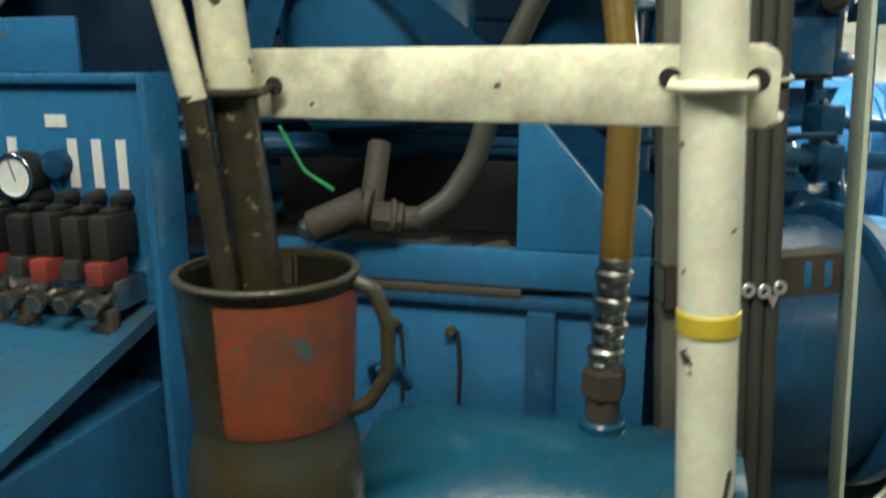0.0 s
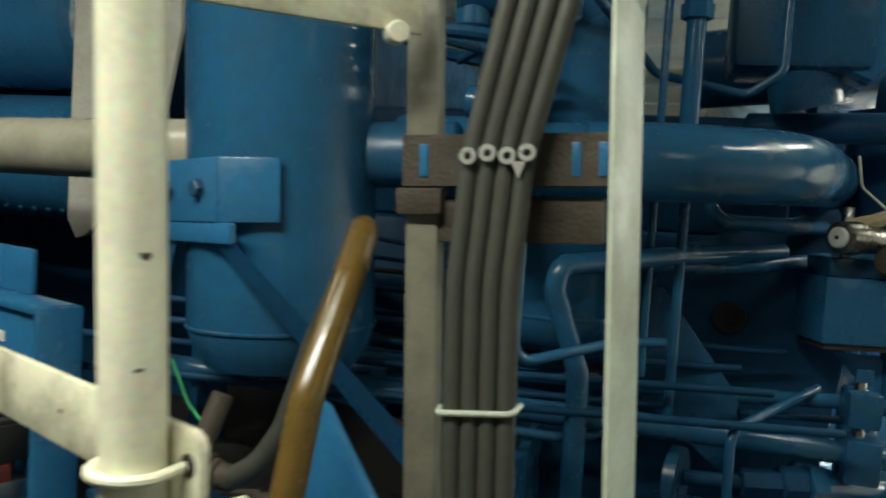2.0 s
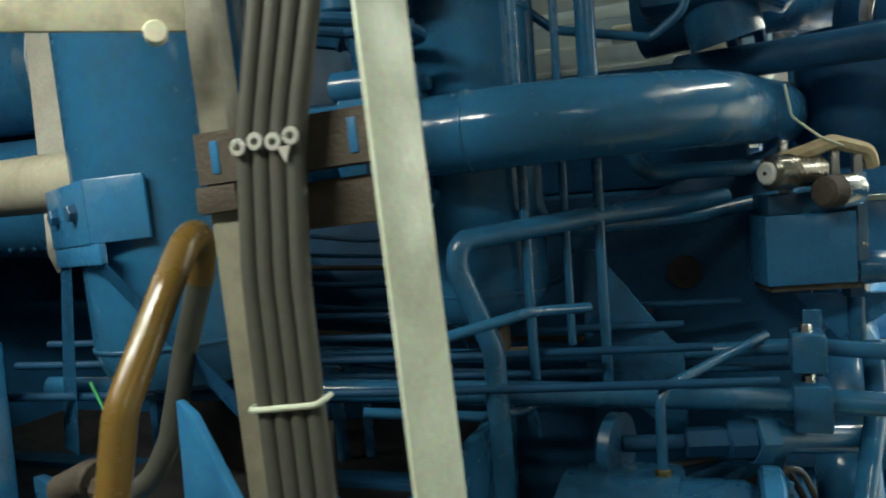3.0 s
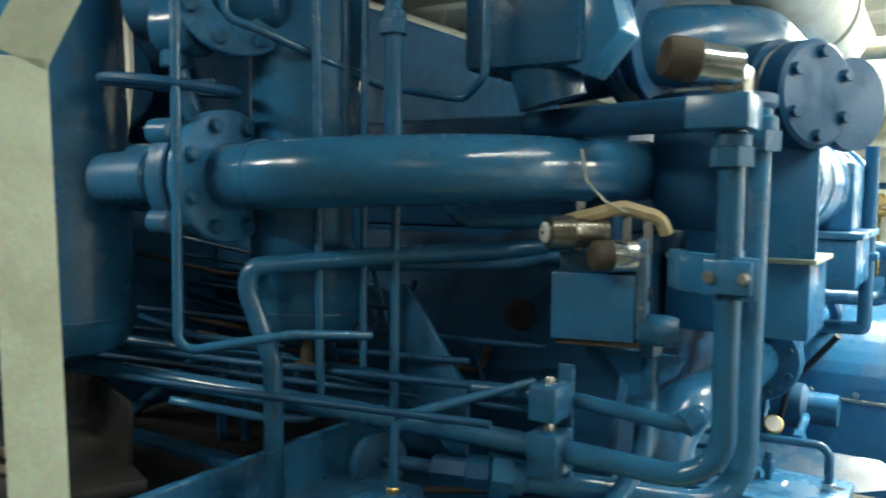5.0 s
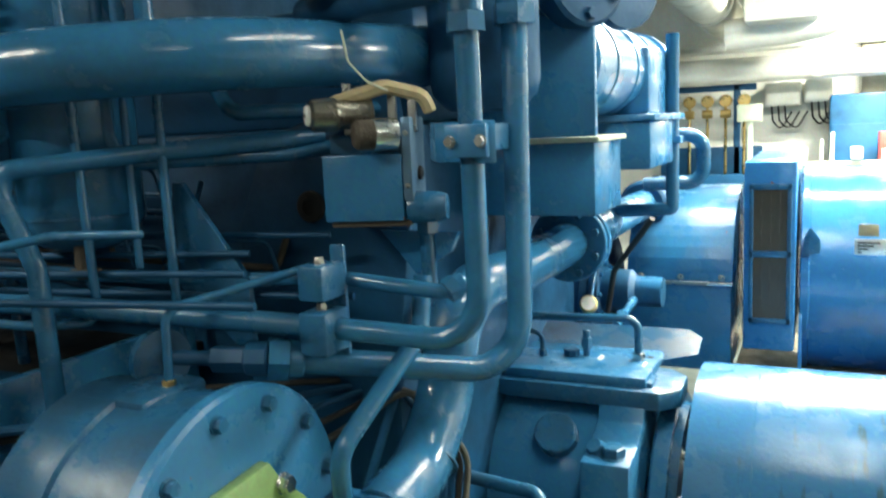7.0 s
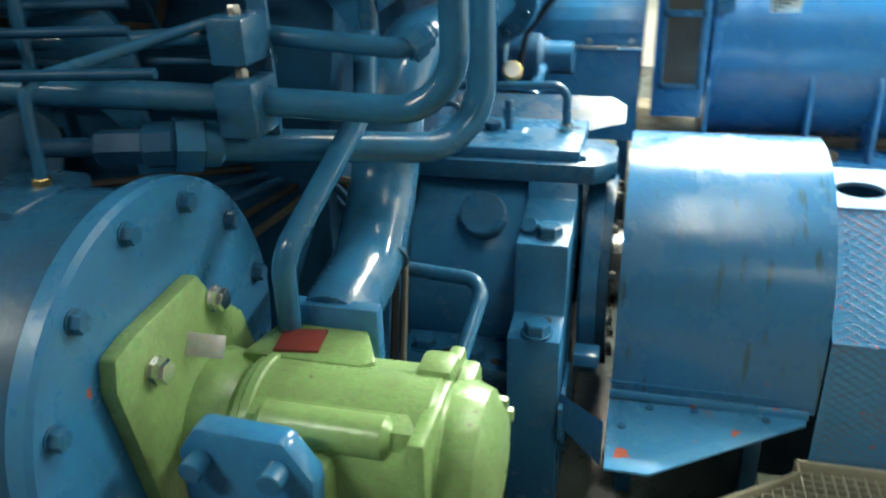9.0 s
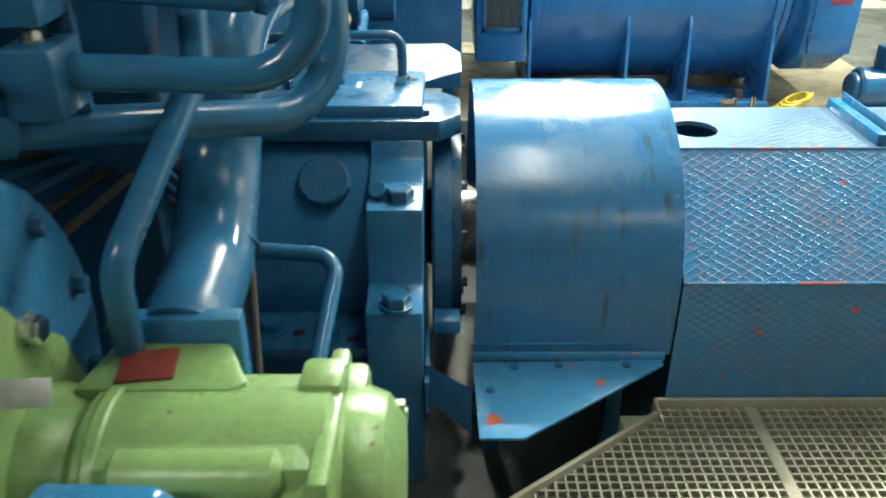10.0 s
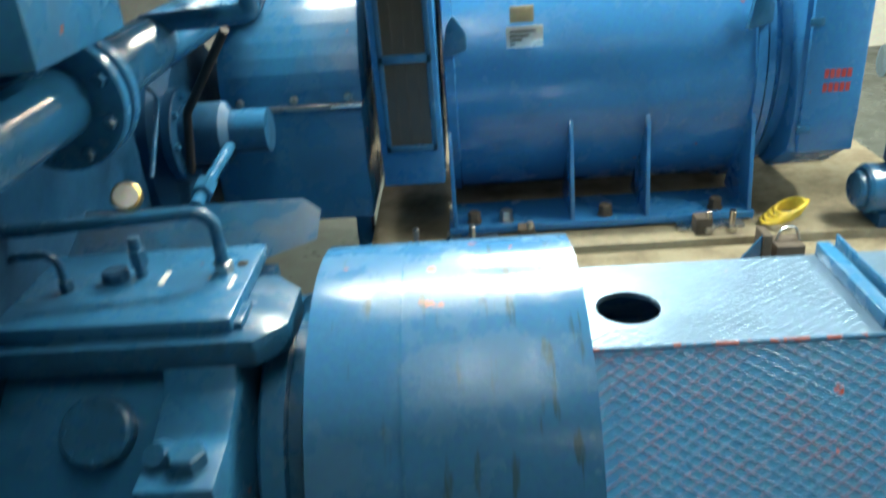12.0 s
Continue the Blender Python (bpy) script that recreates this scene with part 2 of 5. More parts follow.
def tube(points, r, bend=0.06, seg=14, arc=7):
    """A pipe of radius r along a line of points, its corners rounded."""
    pts = [Vector(p) for p in points]
    line = [pts[0]]
    for a, b, c in zip(pts, pts[1:], pts[2:]):
        u, w = (a - b), (c - b)
        half = u.angle(w) / 2
        if math.pi / 2 - half < 0.02:
            line.append(b)
            continue
        cut = min(bend / math.tan(half), 0.48 * u.length, 0.48 * w.length)
        s, e = b + u.normalized() * cut, b + w.normalized() * cut
        rad = cut * math.tan(half)
        centre = b + (u.normalized() + w.normalized()).normalized() * (rad / math.sin(half))
        va, vb = s - centre, e - centre
        for i in range(arc + 1):
            k = i / arc
            v = va.lerp(vb, k)
            line.append(centre + v.normalized() * rad)
    line.append(pts[-1])
    clean = [line[0]]
    for p in line[1:]:
        if (p - clean[-1]).length > 1e-4:
            clean.append(p)
    bm = bmesh.new()
    rings, up = [], None
    for i, p in enumerate(clean):
        t = (clean[min(i + 1, len(clean) - 1)] - clean[max(i - 1, 0)]).normalized()
        if up is None:
            up = t.orthogonal().normalized()
        up = (up - t * up.dot(t)).normalized()
        side = t.cross(up)
        rings.append([bm.verts.new(p + r * (math.cos(2 * math.pi * k / seg) * up + math.sin(2 * math.pi * k / seg) * side)) for k in range(seg)])
    for a, b in zip(rings, rings[1:]):
        for i in range(seg):
            j = (i + 1) % seg
            bm.faces.new((a[i], a[j], b[j], b[i]))
    bm.faces.new(rings[0][::-1])
    bm.faces.new(rings[-1])
    return bm


def hexhead(p, direction, r, h):
    """A hexagonal bolt head on a round washer, standing at p."""
    a = lathe([(0, 0), (r * 1.18, 0), (r * 1.18, h * 0.12), (r * 0.9, h * 0.12)], p, direction, 20)
    b = lathe([(r, h * 0.1), (r, h * 0.86), (r * 0.88, h), (0, h)], p, direction, 6)
    return join(a, b)


def bolts(parent, centre, direction, radius, count, r, h, material=None, turn=0.0, name="bolt"):
    """A circle of hexagonal bolts about a line, each one a part."""
    m = Matrix.Translation(centre) @ frame_of(direction)
    for i in range(count):
        a = turn + 2 * math.pi * i / count
        p = m @ Vector((radius * math.cos(a), radius * math.sin(a), 0))
        part(name, hexhead(p, direction, r, h), material or BLUE_PIPE, parent)


def ring(inner, outer, h, start, direction, seg=40):
    e = min(0.003, h * 0.2)
    return lathe([(inner, 0), (outer - e, 0), (outer, e), (outer, h - e), (outer - e, h), (inner, h), (inner, 0)], start, direction, seg)


def piece(name, bm, material, label, category, kind="", group="", smooth=True):
    """A thing that is one mesh."""
    return tagged(part(name, bm, material, None, smooth=smooth), label, category, group, kind)

# ---- structure ----
X0, X1, Y0, Y1, ZC = -4.2, 4.2, -2.4, 6.9, 2.75
piece("floor", box(X0, X1, Y0, Y1, -0.2, -0.1, 0), FLOORP, "dark oily painted steel deck", "floor", "structure")
piece("floor_walkway", box(-3.2, 3.2, -2.3, 0.12, -0.1, 0.05, 0.004), FLOORP, "oily dark steel walkway plate in front of the machines", "floor", "structure")
piece("ceiling", box(X0, X1, Y0, Y1, ZC, ZC + 0.1, 0), WHITE, "white painted steel deckhead", "ceiling", "structure")
piece("wall_north", box(X0, X1, Y1, Y1 + 0.1, -0.1, ZC, 0), WHITE, "white painted steel bulkhead", "wall", "structure")
piece("wall_south", box(X0, X1, Y0 - 0.1, Y0, -0.1, ZC, 0), DIM, "unseen steel bulkhead behind the walkway, dim grey to cut bounced light", "wall", "structure")
# West wall takes the shaded blue, so its shade is in the colour.
piece("wall_west", box(X0 - 0.1, X0, Y0, Y1, -0.1, ZC, 0), BLUE_DARK, "bulkhead with shade put into its dark blue colour", "wall", "structure")
piece("wall_east", box(X1, X1 + 0.1, Y0, Y1, -0.1, ZC, 0), WHITE, "white painted steel bulkhead", "wall", "structure")


def emission(name, colour, power):
    m = bpy.data.materials.new(name)
    m.use_nodes = True
    b = m.node_tree.nodes["Principled BSDF"]
    b.inputs["Base Color"].default_value = (*colour, 1)
    b.inputs["Emission Color"].default_value, b.inputs["Emission Strength"].default_value = (*colour, 1), power
    return m


GLOW = emission("lit_tube", (0.95, 1.0, 0.95), 6.0)
for x, y, z, rz, watts in LAMPS:
    lamp = thing("ceiling_light", x, y, z + 0.13, "white fluorescent batten light under the deckhead, lit", "lamp", "ceiling lights")
    m = pose(x, y, z, 0, 0, rz)
    part("housing", box(-0.62, 0.62, -0.09, 0.09, 0.0, 0.125, 0.01, m), WHITE, lamp)
    for side in (-0.04, 0.04):
        part("tube", rod(m @ Vector((-0.58, side, -0.02)), m @ Vector((0.58, side, -0.02)), 0.013, 10), GLOW, lamp)

for i in range(8):
    y = -1.9 + i * 1.2
    piece("ceiling_beam", join(box(X0, X1, y, y + 0.012, ZC - 0.16, ZC, 0), box(X0, X1, y - 0.05, y + 0.06, ZC - 0.172, ZC - 0.16, 0)), WHITE, "white painted steel deck beam", "beam", "structure", "deck beams")

# ---- gearbox ----
SY, SZ = 1.872, 0.358  # shaft line

gear = thing("gearbox", -0.55, SY, -0.1, "blue painted cast gearbox with bolted lid and feet", "gearbox")
part("casing", lathe([(0, 0), (0.33, 0), (0.345, 0.015), (0.345, 0.62), (0, 0.62)], (-0.95, 1.87, 0.37), (1, 0, 0), 56), BLUE, gear)
lid = prism([(-1.1, 1.66), (-0.165, 1.66), (-0.112, 1.715), (-0.112, 1.84), (-0.165, 1.9), (-1.1, 1.9)], "z", 0.695, 0.748, 0.004)
part("lid_flange", lid, BLUE_OILY, gear)
part("top_block", box(-0.72, -0.205, 1.69, 1.99, 0.745, 0.777, 0.006), BLUE, gear)
part("block_step", box(-0.30, -0.19, 1.70, 1.78, 0.742, 0.762, 0.003), BLUE_OILY, gear)
wing = bmesh.new()
for p in [(-1.1, 1.98, 0.75), (-0.2, 1.98, 0.75), (-0.105, 2.02, 0.765), (-0.105, 2.10, 0.797), (-0.15, 2.14, 0.812), (-1.1, 2.14, 0.812)]:
    wing.verts.new(p)
f = wing.faces.new(wing.verts[:])
bmesh.ops.solidify(wing, geom=[f], thickness=0.02)
part("back_flange", wing, BLUE_OILY, gear)
capn = Vector((0, -0.74, 0.67))
cap = part("inspection_cap", lathe([(0, 0.025), (0.058, 0.025), (0.062, 0.02), (0.062, -0.02), (0, -0.02)], (-0.445, 1.606, 0.612), capn, 40), BLUE_OILY, gear)
bolts(cap, Vector((-0.445, 1.606, 0.612)) + capn * 0.025, capn, 0.052, 8, 0.005, 0.003)
bearing = [(1.325, -0.1), (1.325, 0.415), (1.425, 0.43), (1.44, 0.50), (1.445, 0.555), (1.45, 0.612), (1.55, 0.622), (1.64, 0.66), (1.66, 0.7), (2.05, 0.7), (2.05, -0.1)]
part("bearing_block", prism(bearing, "x", -0.333, -0.203, 0.005), BLUE, gear)
part("bearing_block", prism([(1.30, -0.1), (1.30, 0.40), (1.40, 0.42), (1.45, 0.58), (1.6, 0.6), (2.0, 0.6), (2.0, -0.1)], "x", -0.95, -0.745, 0.006), BLUE_OILY, gear)
part("plinth", box(-0.95, -0.335, 1.40, 2.3, -0.1, 0.25, 0.004), BLUE_DARK, gear)
foot = part("foot_flange", box(-0.744, -0.335, 1.375, 1.60, 0.25, 0.282, 0.004), BLUE_OILY, gear)
for x, y in ((-0.669, 1.462), (-0.579, 1.455), (-0.44, 1.425)):
    part("bolt", hexhead((x, y, 0.283), (0, 0, 1), 0.031, 0.03), BLUE_PIPE, foot)
for x, y in ((-0.51, 1.44), (-0.375, 1.415)):
    part("hole", lathe([(0.016, 0.002), (0.014, 0.003), (0, 0.0025)], (x, y, 0.2815), (0, 0, 1), 20), BLACK, foot)
for x, y, z in ((-0.257, 1.507, 0.613), (-0.262, 1.352, 0.422)):
    part("bolt", hexhead((x, y, z), (0, 0, 1), 0.033, 0.03), BLUE_PIPE, gear)
part("hole", lathe([(0.017, 0.002), (0.015, 0.003), (0, 0.0025)], (-0.25, 1.402, 0.427), (0, 0, 1), 20), BLACK, gear)
part("lug", lathe([(0, 0), (0.03, 0), (0.03, 0.03), (0.02, 0.05), (0, 0.05)], (-0.30, 1.535, 0.60), (-0.2, -0.6, 0.8), 16), BLUE_OILY, gear)
part("side_plate", prism([(1.30, 0.15), (1.30, 0.24), (1.36, 0.25), (1.5, 0.25), (1.5, 0.0), (1.42, 0.02)], "x", -0.2, -0.19), BLUE, gear)
tray = bmesh.new()
for p in [(-0.2, 1.33, 0.27), (-0.2, 1.31, 0.19), (-0.09, 1.27, 0.11), (-0.09, 1.30, 0.22)]:
    tray.verts.new(p)
f = tray.faces.new(tray.verts[:])
bmesh.ops.solidify(tray, geom=[f], thickness=0.01)
part("deflector", tray, BLUE, gear)
# oil pipe on the lid with its gauge
part("oil_pipe", tube([(-1.1, 1.83, 0.90), (-0.6, 1.83, 0.905), (-0.262, 1.872, 0.905), (-0.262, 1.872, 0.775)], 0.0125, 0.04), BLUE_PIPE, gear)
part("pipe_nut", rod((-0.262, 1.872, 0.775), (-0.262, 1.872, 0.80), 0.02, 6), STEEL, gear)
part("small_pipe", tube([(-1.0, 1.80, 0.85), (-0.555, 1.83, 0.855), (-0.555, 1.83, 0.775)], 0.008, 0.03), BLUE_PIPE, gear)
part("pipe_nut", rod((-0.555, 1.83, 0.775), (-0.555, 1.83, 0.80), 0.014, 6), BLUE_PIPE, gear)
part("gauge_stem", join(rod((-0.425, 1.875, 0.775), (-0.425, 1.875, 0.86), 0.012, 12), rod((-0.425, 1.875, 0.80), (-0.425, 1.875, 0.835), 0.018, 6)), BLUE_PIPE, gear)
dial = part("pressure_gauge", lathe([(0, 0), (0.026, 0), (0.028, 0.004), (0.028, 0.022), (0.025, 0.025), (0, 0.024)], (-0.42, 1.892, 0.932), (0.15, -0.8, 0.55), 28), BRASS, gear)
part("dial", lathe([(0, 0.0255), (0.023, 0.0255), (0.0235, 0.0245)], (-0.42, 1.892, 0.932), (0.15, -0.8, 0.55), 24), PAPER, dial)
for x, y, w in ((-0.475, 1.88, 0.012), (-0.375, 1.862, 0.012), (-0.235, 1.83, 0.008)):
    part("label", box(x - w / 2, x + w / 2, y - 0.03, y + 0.02, 0.777, 0.7785, 0), PAPER, gear)
part("vent_cap", rod((-0.47, 1.86, 0.777), (-0.47, 1.86, 0.80), 0.026, 8), BLUE_DARK, gear)
part("hole", lathe([(0.012, 0.002), (0.010, 0.003), (0, 0.0025)], (-0.232, 1.90, 0.777), (0, 0, 1), 16), BLACK, gear)

# ---- coupling between gearbox and shaft ----
hub = thing("shaft_coupling", -0.14, SY, SZ, "blue and bare steel bolted shaft coupling between gearbox and guard", "coupling")
part("hub_flange", lathe([(0, 0), (0.305, 0), (0.315, 0.008), (0.315, 0.05), (0, 0.05)], (-0.185, SY, SZ), (1, 0, 0), 64), BLUE, hub)
part("steel_flange", lathe([(0, 0), (0.285, 0), (0.285, 0.025), (0, 0.025)], (-0.134, SY, SZ), (1, 0, 0), 64), BLUE_OILY, hub)
part("shaft", rod((-0.2, SY, SZ), (1.2, SY, SZ), 0.12, 24), STEEL, hub)
for i in range(12):
    a = 2 * math.pi * (i + 0.3) / 12
    part("bolt", hexhead((-0.112, SY + 0.25 * math.cos(a), SZ + 0.25 * math.sin(a)), (1, 0, 0), 0.014, 0.018), STEEL, hub)
part("clamp_lug", box(-0.18, -0.115, 1.44, 1.50, 0.28, 0.315, 0.003), BLUE, hub)

# ---- guard ----
GR = 0.412
guard = thing("coupling_guard", 0.165, SY, -0.1, "blue rolled sheet coupling guard with scratched paint and red primer spots", "guard")


def arch(r, x0, x1, t, low, seg=40):
    """A sheet bent over the shaft line, its sides straight down to low."""
    outer, inner = [], []
    for rr, side in ((r, outer), (r - t, inner)):
        side.append((SY - rr, low))
        for i in range(seg + 1):
            a = math.pi - math.pi * i / seg
            side.append((SY + rr * math.cos(a), SZ + rr * math.sin(a)))
        side.append((SY + rr, low))
    bm = bmesh.new()
    rows = []
    for x, side in ((x0, outer), (x1, outer), (x1, inner), (x0, inner)):
        rows.append([bm.verts.new((x, y, z)) for y, z in side])
    for k in range(4):
        a, b = rows[k], rows[(k + 1) % 4]
        for i in range(len(a) - 1):
            bm.faces.new((a[i], a[i + 1], b[i + 1], b[i]))
    for i in (0, -1):
        bm.faces.new([r[i] for r in rows])
    return bm


part("shell", arch(GR, -0.078, 0.415, 0.006, 0.2), GUARDP, guard)
part("end_plate", lathe([(0.13, 0), (GR - 0.012, 0), (GR - 0.012, 0.005), (0.13, 0.005), (0.13, 0)], (0.405, SY, SZ), (1, 0, 0), 48), BLUE_WORN, guard)
part("weld_seam", box(-0.084, 0.33, SY - GR - 0.004, SY - GR + 0.002, 0.232, 0.238, 0.001), BLUE, guard)
part("seam", arch(GR + 0.0015, 0.085, 0.089, 0.004, 0.24), BLUE, guard)
part("lower_skirt", box(-0.083, 0.40, SY - GR - 0.012, SY - GR - 0.004, 0.19, 0.215, 0.002), BLUE_WORN, guard)
shelf = part("bracket_plate", prism([(-0.083, 1.44), (-0.078, 1.165), (0.022, 1.165), (0.393, 1.43), (0.393, 1.45)], "z", 0.185, 0.193, 0.0015), BLUE_WORN, guard)
for x, y in ((-0.045, 1.33), (0.02, 1.42), (0.13, 1.425), (0.3, 1.425)):
    part("rivet", lathe([(0.011, 0), (0.01, 0.004), (0, 0.006)], (x, y, 0.193), (0, 0, 1), 12), BLUE_OILY, shelf)
part("support_leg", box(0.26, 0.30, 1.43, 1.47, -0.1, 0.185, 0.003), BLUE_OILY, guard)
part("support_leg", box(-0.05, -0.01, 1.43, 1.47, -0.1, 0.185, 0.003), BLUE_OILY, guard)

# ---- shaft cover ----
cover = thing("shaft_cover", 1.1, SY, -0.1, "blue chequer plate cover box over the shaft with a round hole", "cover")
CX0, CX1, CT = 0.420, 2.4, 0.655
CF = [(1.455, 0.0), (1.455, 0.415), (1.715, CT)]  # front profile
top = bmesh.new()
rect = [top.verts.new(p) for p in ((CX0, 1.715, CT), (CX1, 1.715, CT), (CX1, 2.03, CT), (CX0, 2.03, CT))]
circ = [top.verts.new((0.516 + 0.063 * math.cos(2 * math.pi * i / 40), 1.855 + 0.063 * math.sin(2 * math.pi * i / 40), CT)) for i in range(40)]
edges = [top.edges.new((rect[i], rect[(i + 1) % 4])) for i in range(4)] + [top.edges.new((circ[i], circ[(i + 1) % 40])) for i in range(40)]
bmesh.ops.triangle_fill(top, use_beauty=True, use_dissolve=False, edges=edges)
low = [top.verts.new((v.co.x, v.co.y, CT - 0.012)) for v in circ]
for i in range(40):
    j = (i + 1) % 40
    top.faces.new((circ[i], circ[j], low[j], low[i]))
part("top_plate", top, SHINY, cover, smooth=False)
part("slope_plate", prism([(1.455, 0.411), (1.715, CT - 0.002), (1.715, CT - 0.008), (1.46, 0.405)], "x", CX0, CX1), BLUE_WORN, cover)
part("front_plate", prism([(1.455, -0.02), (1.455, 0.411), (1.461, 0.408), (1.461, -0.02)], "x", CX0, CX1), BLUE_WORN, cover)
part("back_plate", prism([(2.03, CT - 0.002), (2.22, 0.42), (2.22, 0.0), (2.21, 0.0), (2.21, 0.41), (2.02, CT - 0.01)], "x", CX0, CX1), BLUE_WORN, cover)
part("edge_weld", tube([(CX0, 1.715, CT), (CX1, 1.715, CT)], 0.003, 0.01, 6), PRIMER_EDGE, cover)
part("edge_weld", tube([(CX0, 1.455, 0.413), (CX1, 1.455, 0.413)], 0.0035, 0.01, 6), PRIMER_EDGE, cover)
part("joint_bar", box(0.945, 0.975, 1.73, 2.03, CT, CT + 0.03, 0.003), BLUE, cover)
part("joint_bar", box(0.985, 0.99, 1.73, 2.03, CT, CT + 0.045, 0.001), BLUE, cover)


def chequer(name, parent, origin, u, v, lu, lv, pitch, material, skip=None, rise=32.0):
    """Crossed raised ridges of a chequer plate over a plane of lu by lv metres."""
    o, u, v = Vector(origin), Vector(u).normalized(), Vector(v).normalized()
    n = u.cross(v)
    t = math.tan(radians(rise))
    bm = bmesh.new()
    for sign in (1, -1):
        span = lv / t
        k = -int(span / pitch) - 1
        while k * pitch < lu + span:
            s0 = k * pitch
            steps = int(lv / (pitch * t)) + 1
            for q in range(steps):
                a, b = q * pitch * t, min(lv, (q + 1) * pitch * t)
                if sign > 0:
                    pa, pb = s0 + a / t, s0 + b / t
                else:
                    pa, pb = s0 + span - a / t - span * 0, s0 + span - b / t
                if min(pa, pb) < 0 or max(pa, pb) > lu or b - a < 0.002:
                    continue
                p, r = o + u * pa + v * a, o + u * pb + v * b
                if skip and skip((p + r) / 2):
                    continue
                w = (r - p).cross(n).normalized() * 0.0016
                vs = [bm.verts.new(c) for c in (p - w, p + w, r + w, r - w, p + n * 0.0006, r + n * 0.0006)]
                for f in ((0, 4, 5, 3), (4, 1, 2, 5)):
                    bm.faces.new([vs[i] for i in f])
            k += 1
    return part(name, bm, material, parent, "raised diamond ridges with red primer showing", smooth=False, kind="stuff")


chequer("chequer_pattern", cover, (CX0 + 0.002, 1.718, CT + 0.0005), (1, 0, 0), (0, 1, 0), 1.3, 0.31, 0.036, SHINY,
        lambda c: (c.x - 0.516) ** 2 + (c.y - 1.855) ** 2 < 0.075 ** 2 or 0.93 < c.x < 1.0)
chequer("chequer_pattern", cover, (CX0 + 0.002, 1.4548, 0.4125), (1, 0, 0), (0, 0.26, 0.242), 1.3, 0.353, 0.036, RIDGE)
chequer("chequer_pattern", cover, (CX0 + 0.002, 1.4547, 0.02), (1, 0, 0), (0, 0, 1), 1.3, 0.39, 0.036, RIDGE)

# ---- green pump ----
PY, PZ = 0.545, 0.735
motor = thing("bell_housing", -0.85, 0.5, 0.05, "blue round bolted housing that carries the green pump", "housing")
part("face_plate", lathe([(0, 0), (0.28, 0), (0.287, 0.006), (0.287, 0.03), (0.28, 0.036), (0, 0.036)], (-0.686, 0.5, 0.80), (1, 0, 0), 72), BLUE, motor)
part("drum", lathe([(0.0, 0), (0.27, 0), (0.27, 0.12), (0.262, 0.125), (0.262, 0.28), (0.25, 0.30), (0.0, 0.30)], (-0.987, 0.5, 0.80), (1, 0, 0), 72), BLUE_OILY, motor)
part("saddle", box(-0.95, -0.72, 0.33, 0.67, 0.05, 0.62, 0.01), BLUE_OILY, motor)
part("top_boss", box(-0.96, -0.80, 0.44, 0.60, 1.02, 1.068, 0.012), BLUE_OILY, motor)
bolts(motor, (-0.65, 0.5, 0.80), (1, 0, 0), 0.25, 12, 0.014, 0.016, turn=0.2)

pump = thing("hydraulic_pump", -0.42, PY, 0.60, "green painted cast hydraulic pump with square flange and side ports", "pump")
fl = part("mounting_flange", prism([(PY - 0.19, PZ + 0.19), (PY - 0.20, PZ + 0.15), (PY - 0.155, PZ - 0.10), (PY - 0.08, PZ - 0.17), (PY + 0.10, PZ - 0.17), (PY + 0.16, PZ - 0.08),
                                    (PY + 0.10, PZ + 0.10), (PY + 0.03, PZ + 0.165), (PY, PZ + 0.21), (PY - 0.15, PZ + 0.20)], "x", -0.65, -0.625, 0.004), GREEN, pump)
for y, z in ((0.418, 0.872), (0.573, 0.894)):
    part("bolt", hexhead((-0.624, y, z), (1, 0, 0), 0.017, 0.02), CHROME, fl)
part("neck", lathe([(0.11, 0), (0.105, 0.03), (0.085, 0.06), (0.09, 0.12)], (-0.63, PY, PZ - 0.03), (1, 0, 0), 32), GREEN, pump)
body = join(box(-0.56, -0.285, PY - 0.088, PY + 0.095, PZ - 0.15, PZ + 0.06, 0.032),
            rod((-0.58, PY, PZ - 0.035), (-0.27, PY, PZ - 0.035), 0.108, 32, 0.02),
            rod((-0.52, PY - 0.072, PZ + 0.035), (-0.33, PY - 0.072, PZ + 0.035), 0.03, 16, 0.01),
            box(-0.33, -0.275, PY + 0.03, PY + 0.09, PZ + 0.03, PZ + 0.078, 0.012))
part("body", body, GREEN, pump)
part("rib", ring(0.08, 0.114, 0.018, (-0.55, PY, PZ - 0.035), (1, 0, 0), 32), GREEN, pump)
head = join(box(-0.30, -0.275, PY - 0.115, PY + 0.125, PZ - 0.15, PZ + 0.065, 0.008),
            lathe([(0.115, 0), (0.115, 0.03), (0.105, 0.055), (0.075, 0.075), (0, 0.078)], (-0.28, PY + 0.02, PZ - 0.06), (1, 0, 0), 32),
            box(-0.315, -0.25, PY + 0.04, PY + 0.12, PZ - 0.02, PZ + 0.048, 0.012))
part("end_cover", head, GREEN, pump)
for y, z in ((PY + 0.13, PZ - 0.055), (PY + 0.03, PZ - 0.10), (PY + 0.08, PZ + 0.0)):
    part("bolt", hexhead((-0.222, y, z), (1, 0, 0), 0.012, 0.016), GREEN, pump)
pad = part("outlet_pad", prism([(-0.595, 0.575), (-0.575, 0.671), (-0.43, 0.671), (-0.39, 0.59), (-0.41, 0.575)], "z", PZ - 0.06, PZ + 0.072, 0.006), GREEN, pump)
m = Matrix.Translation((-0.518, 0.618, 0.809)) @ Matrix.Rotation(radians(8), 4, "Z")
part("name_plate", box(-0.034, 0.034, -0.03, 0.03, -0.002, 0.003, 0.001, m), BROWNRED, pump, "dark red blank name plate")
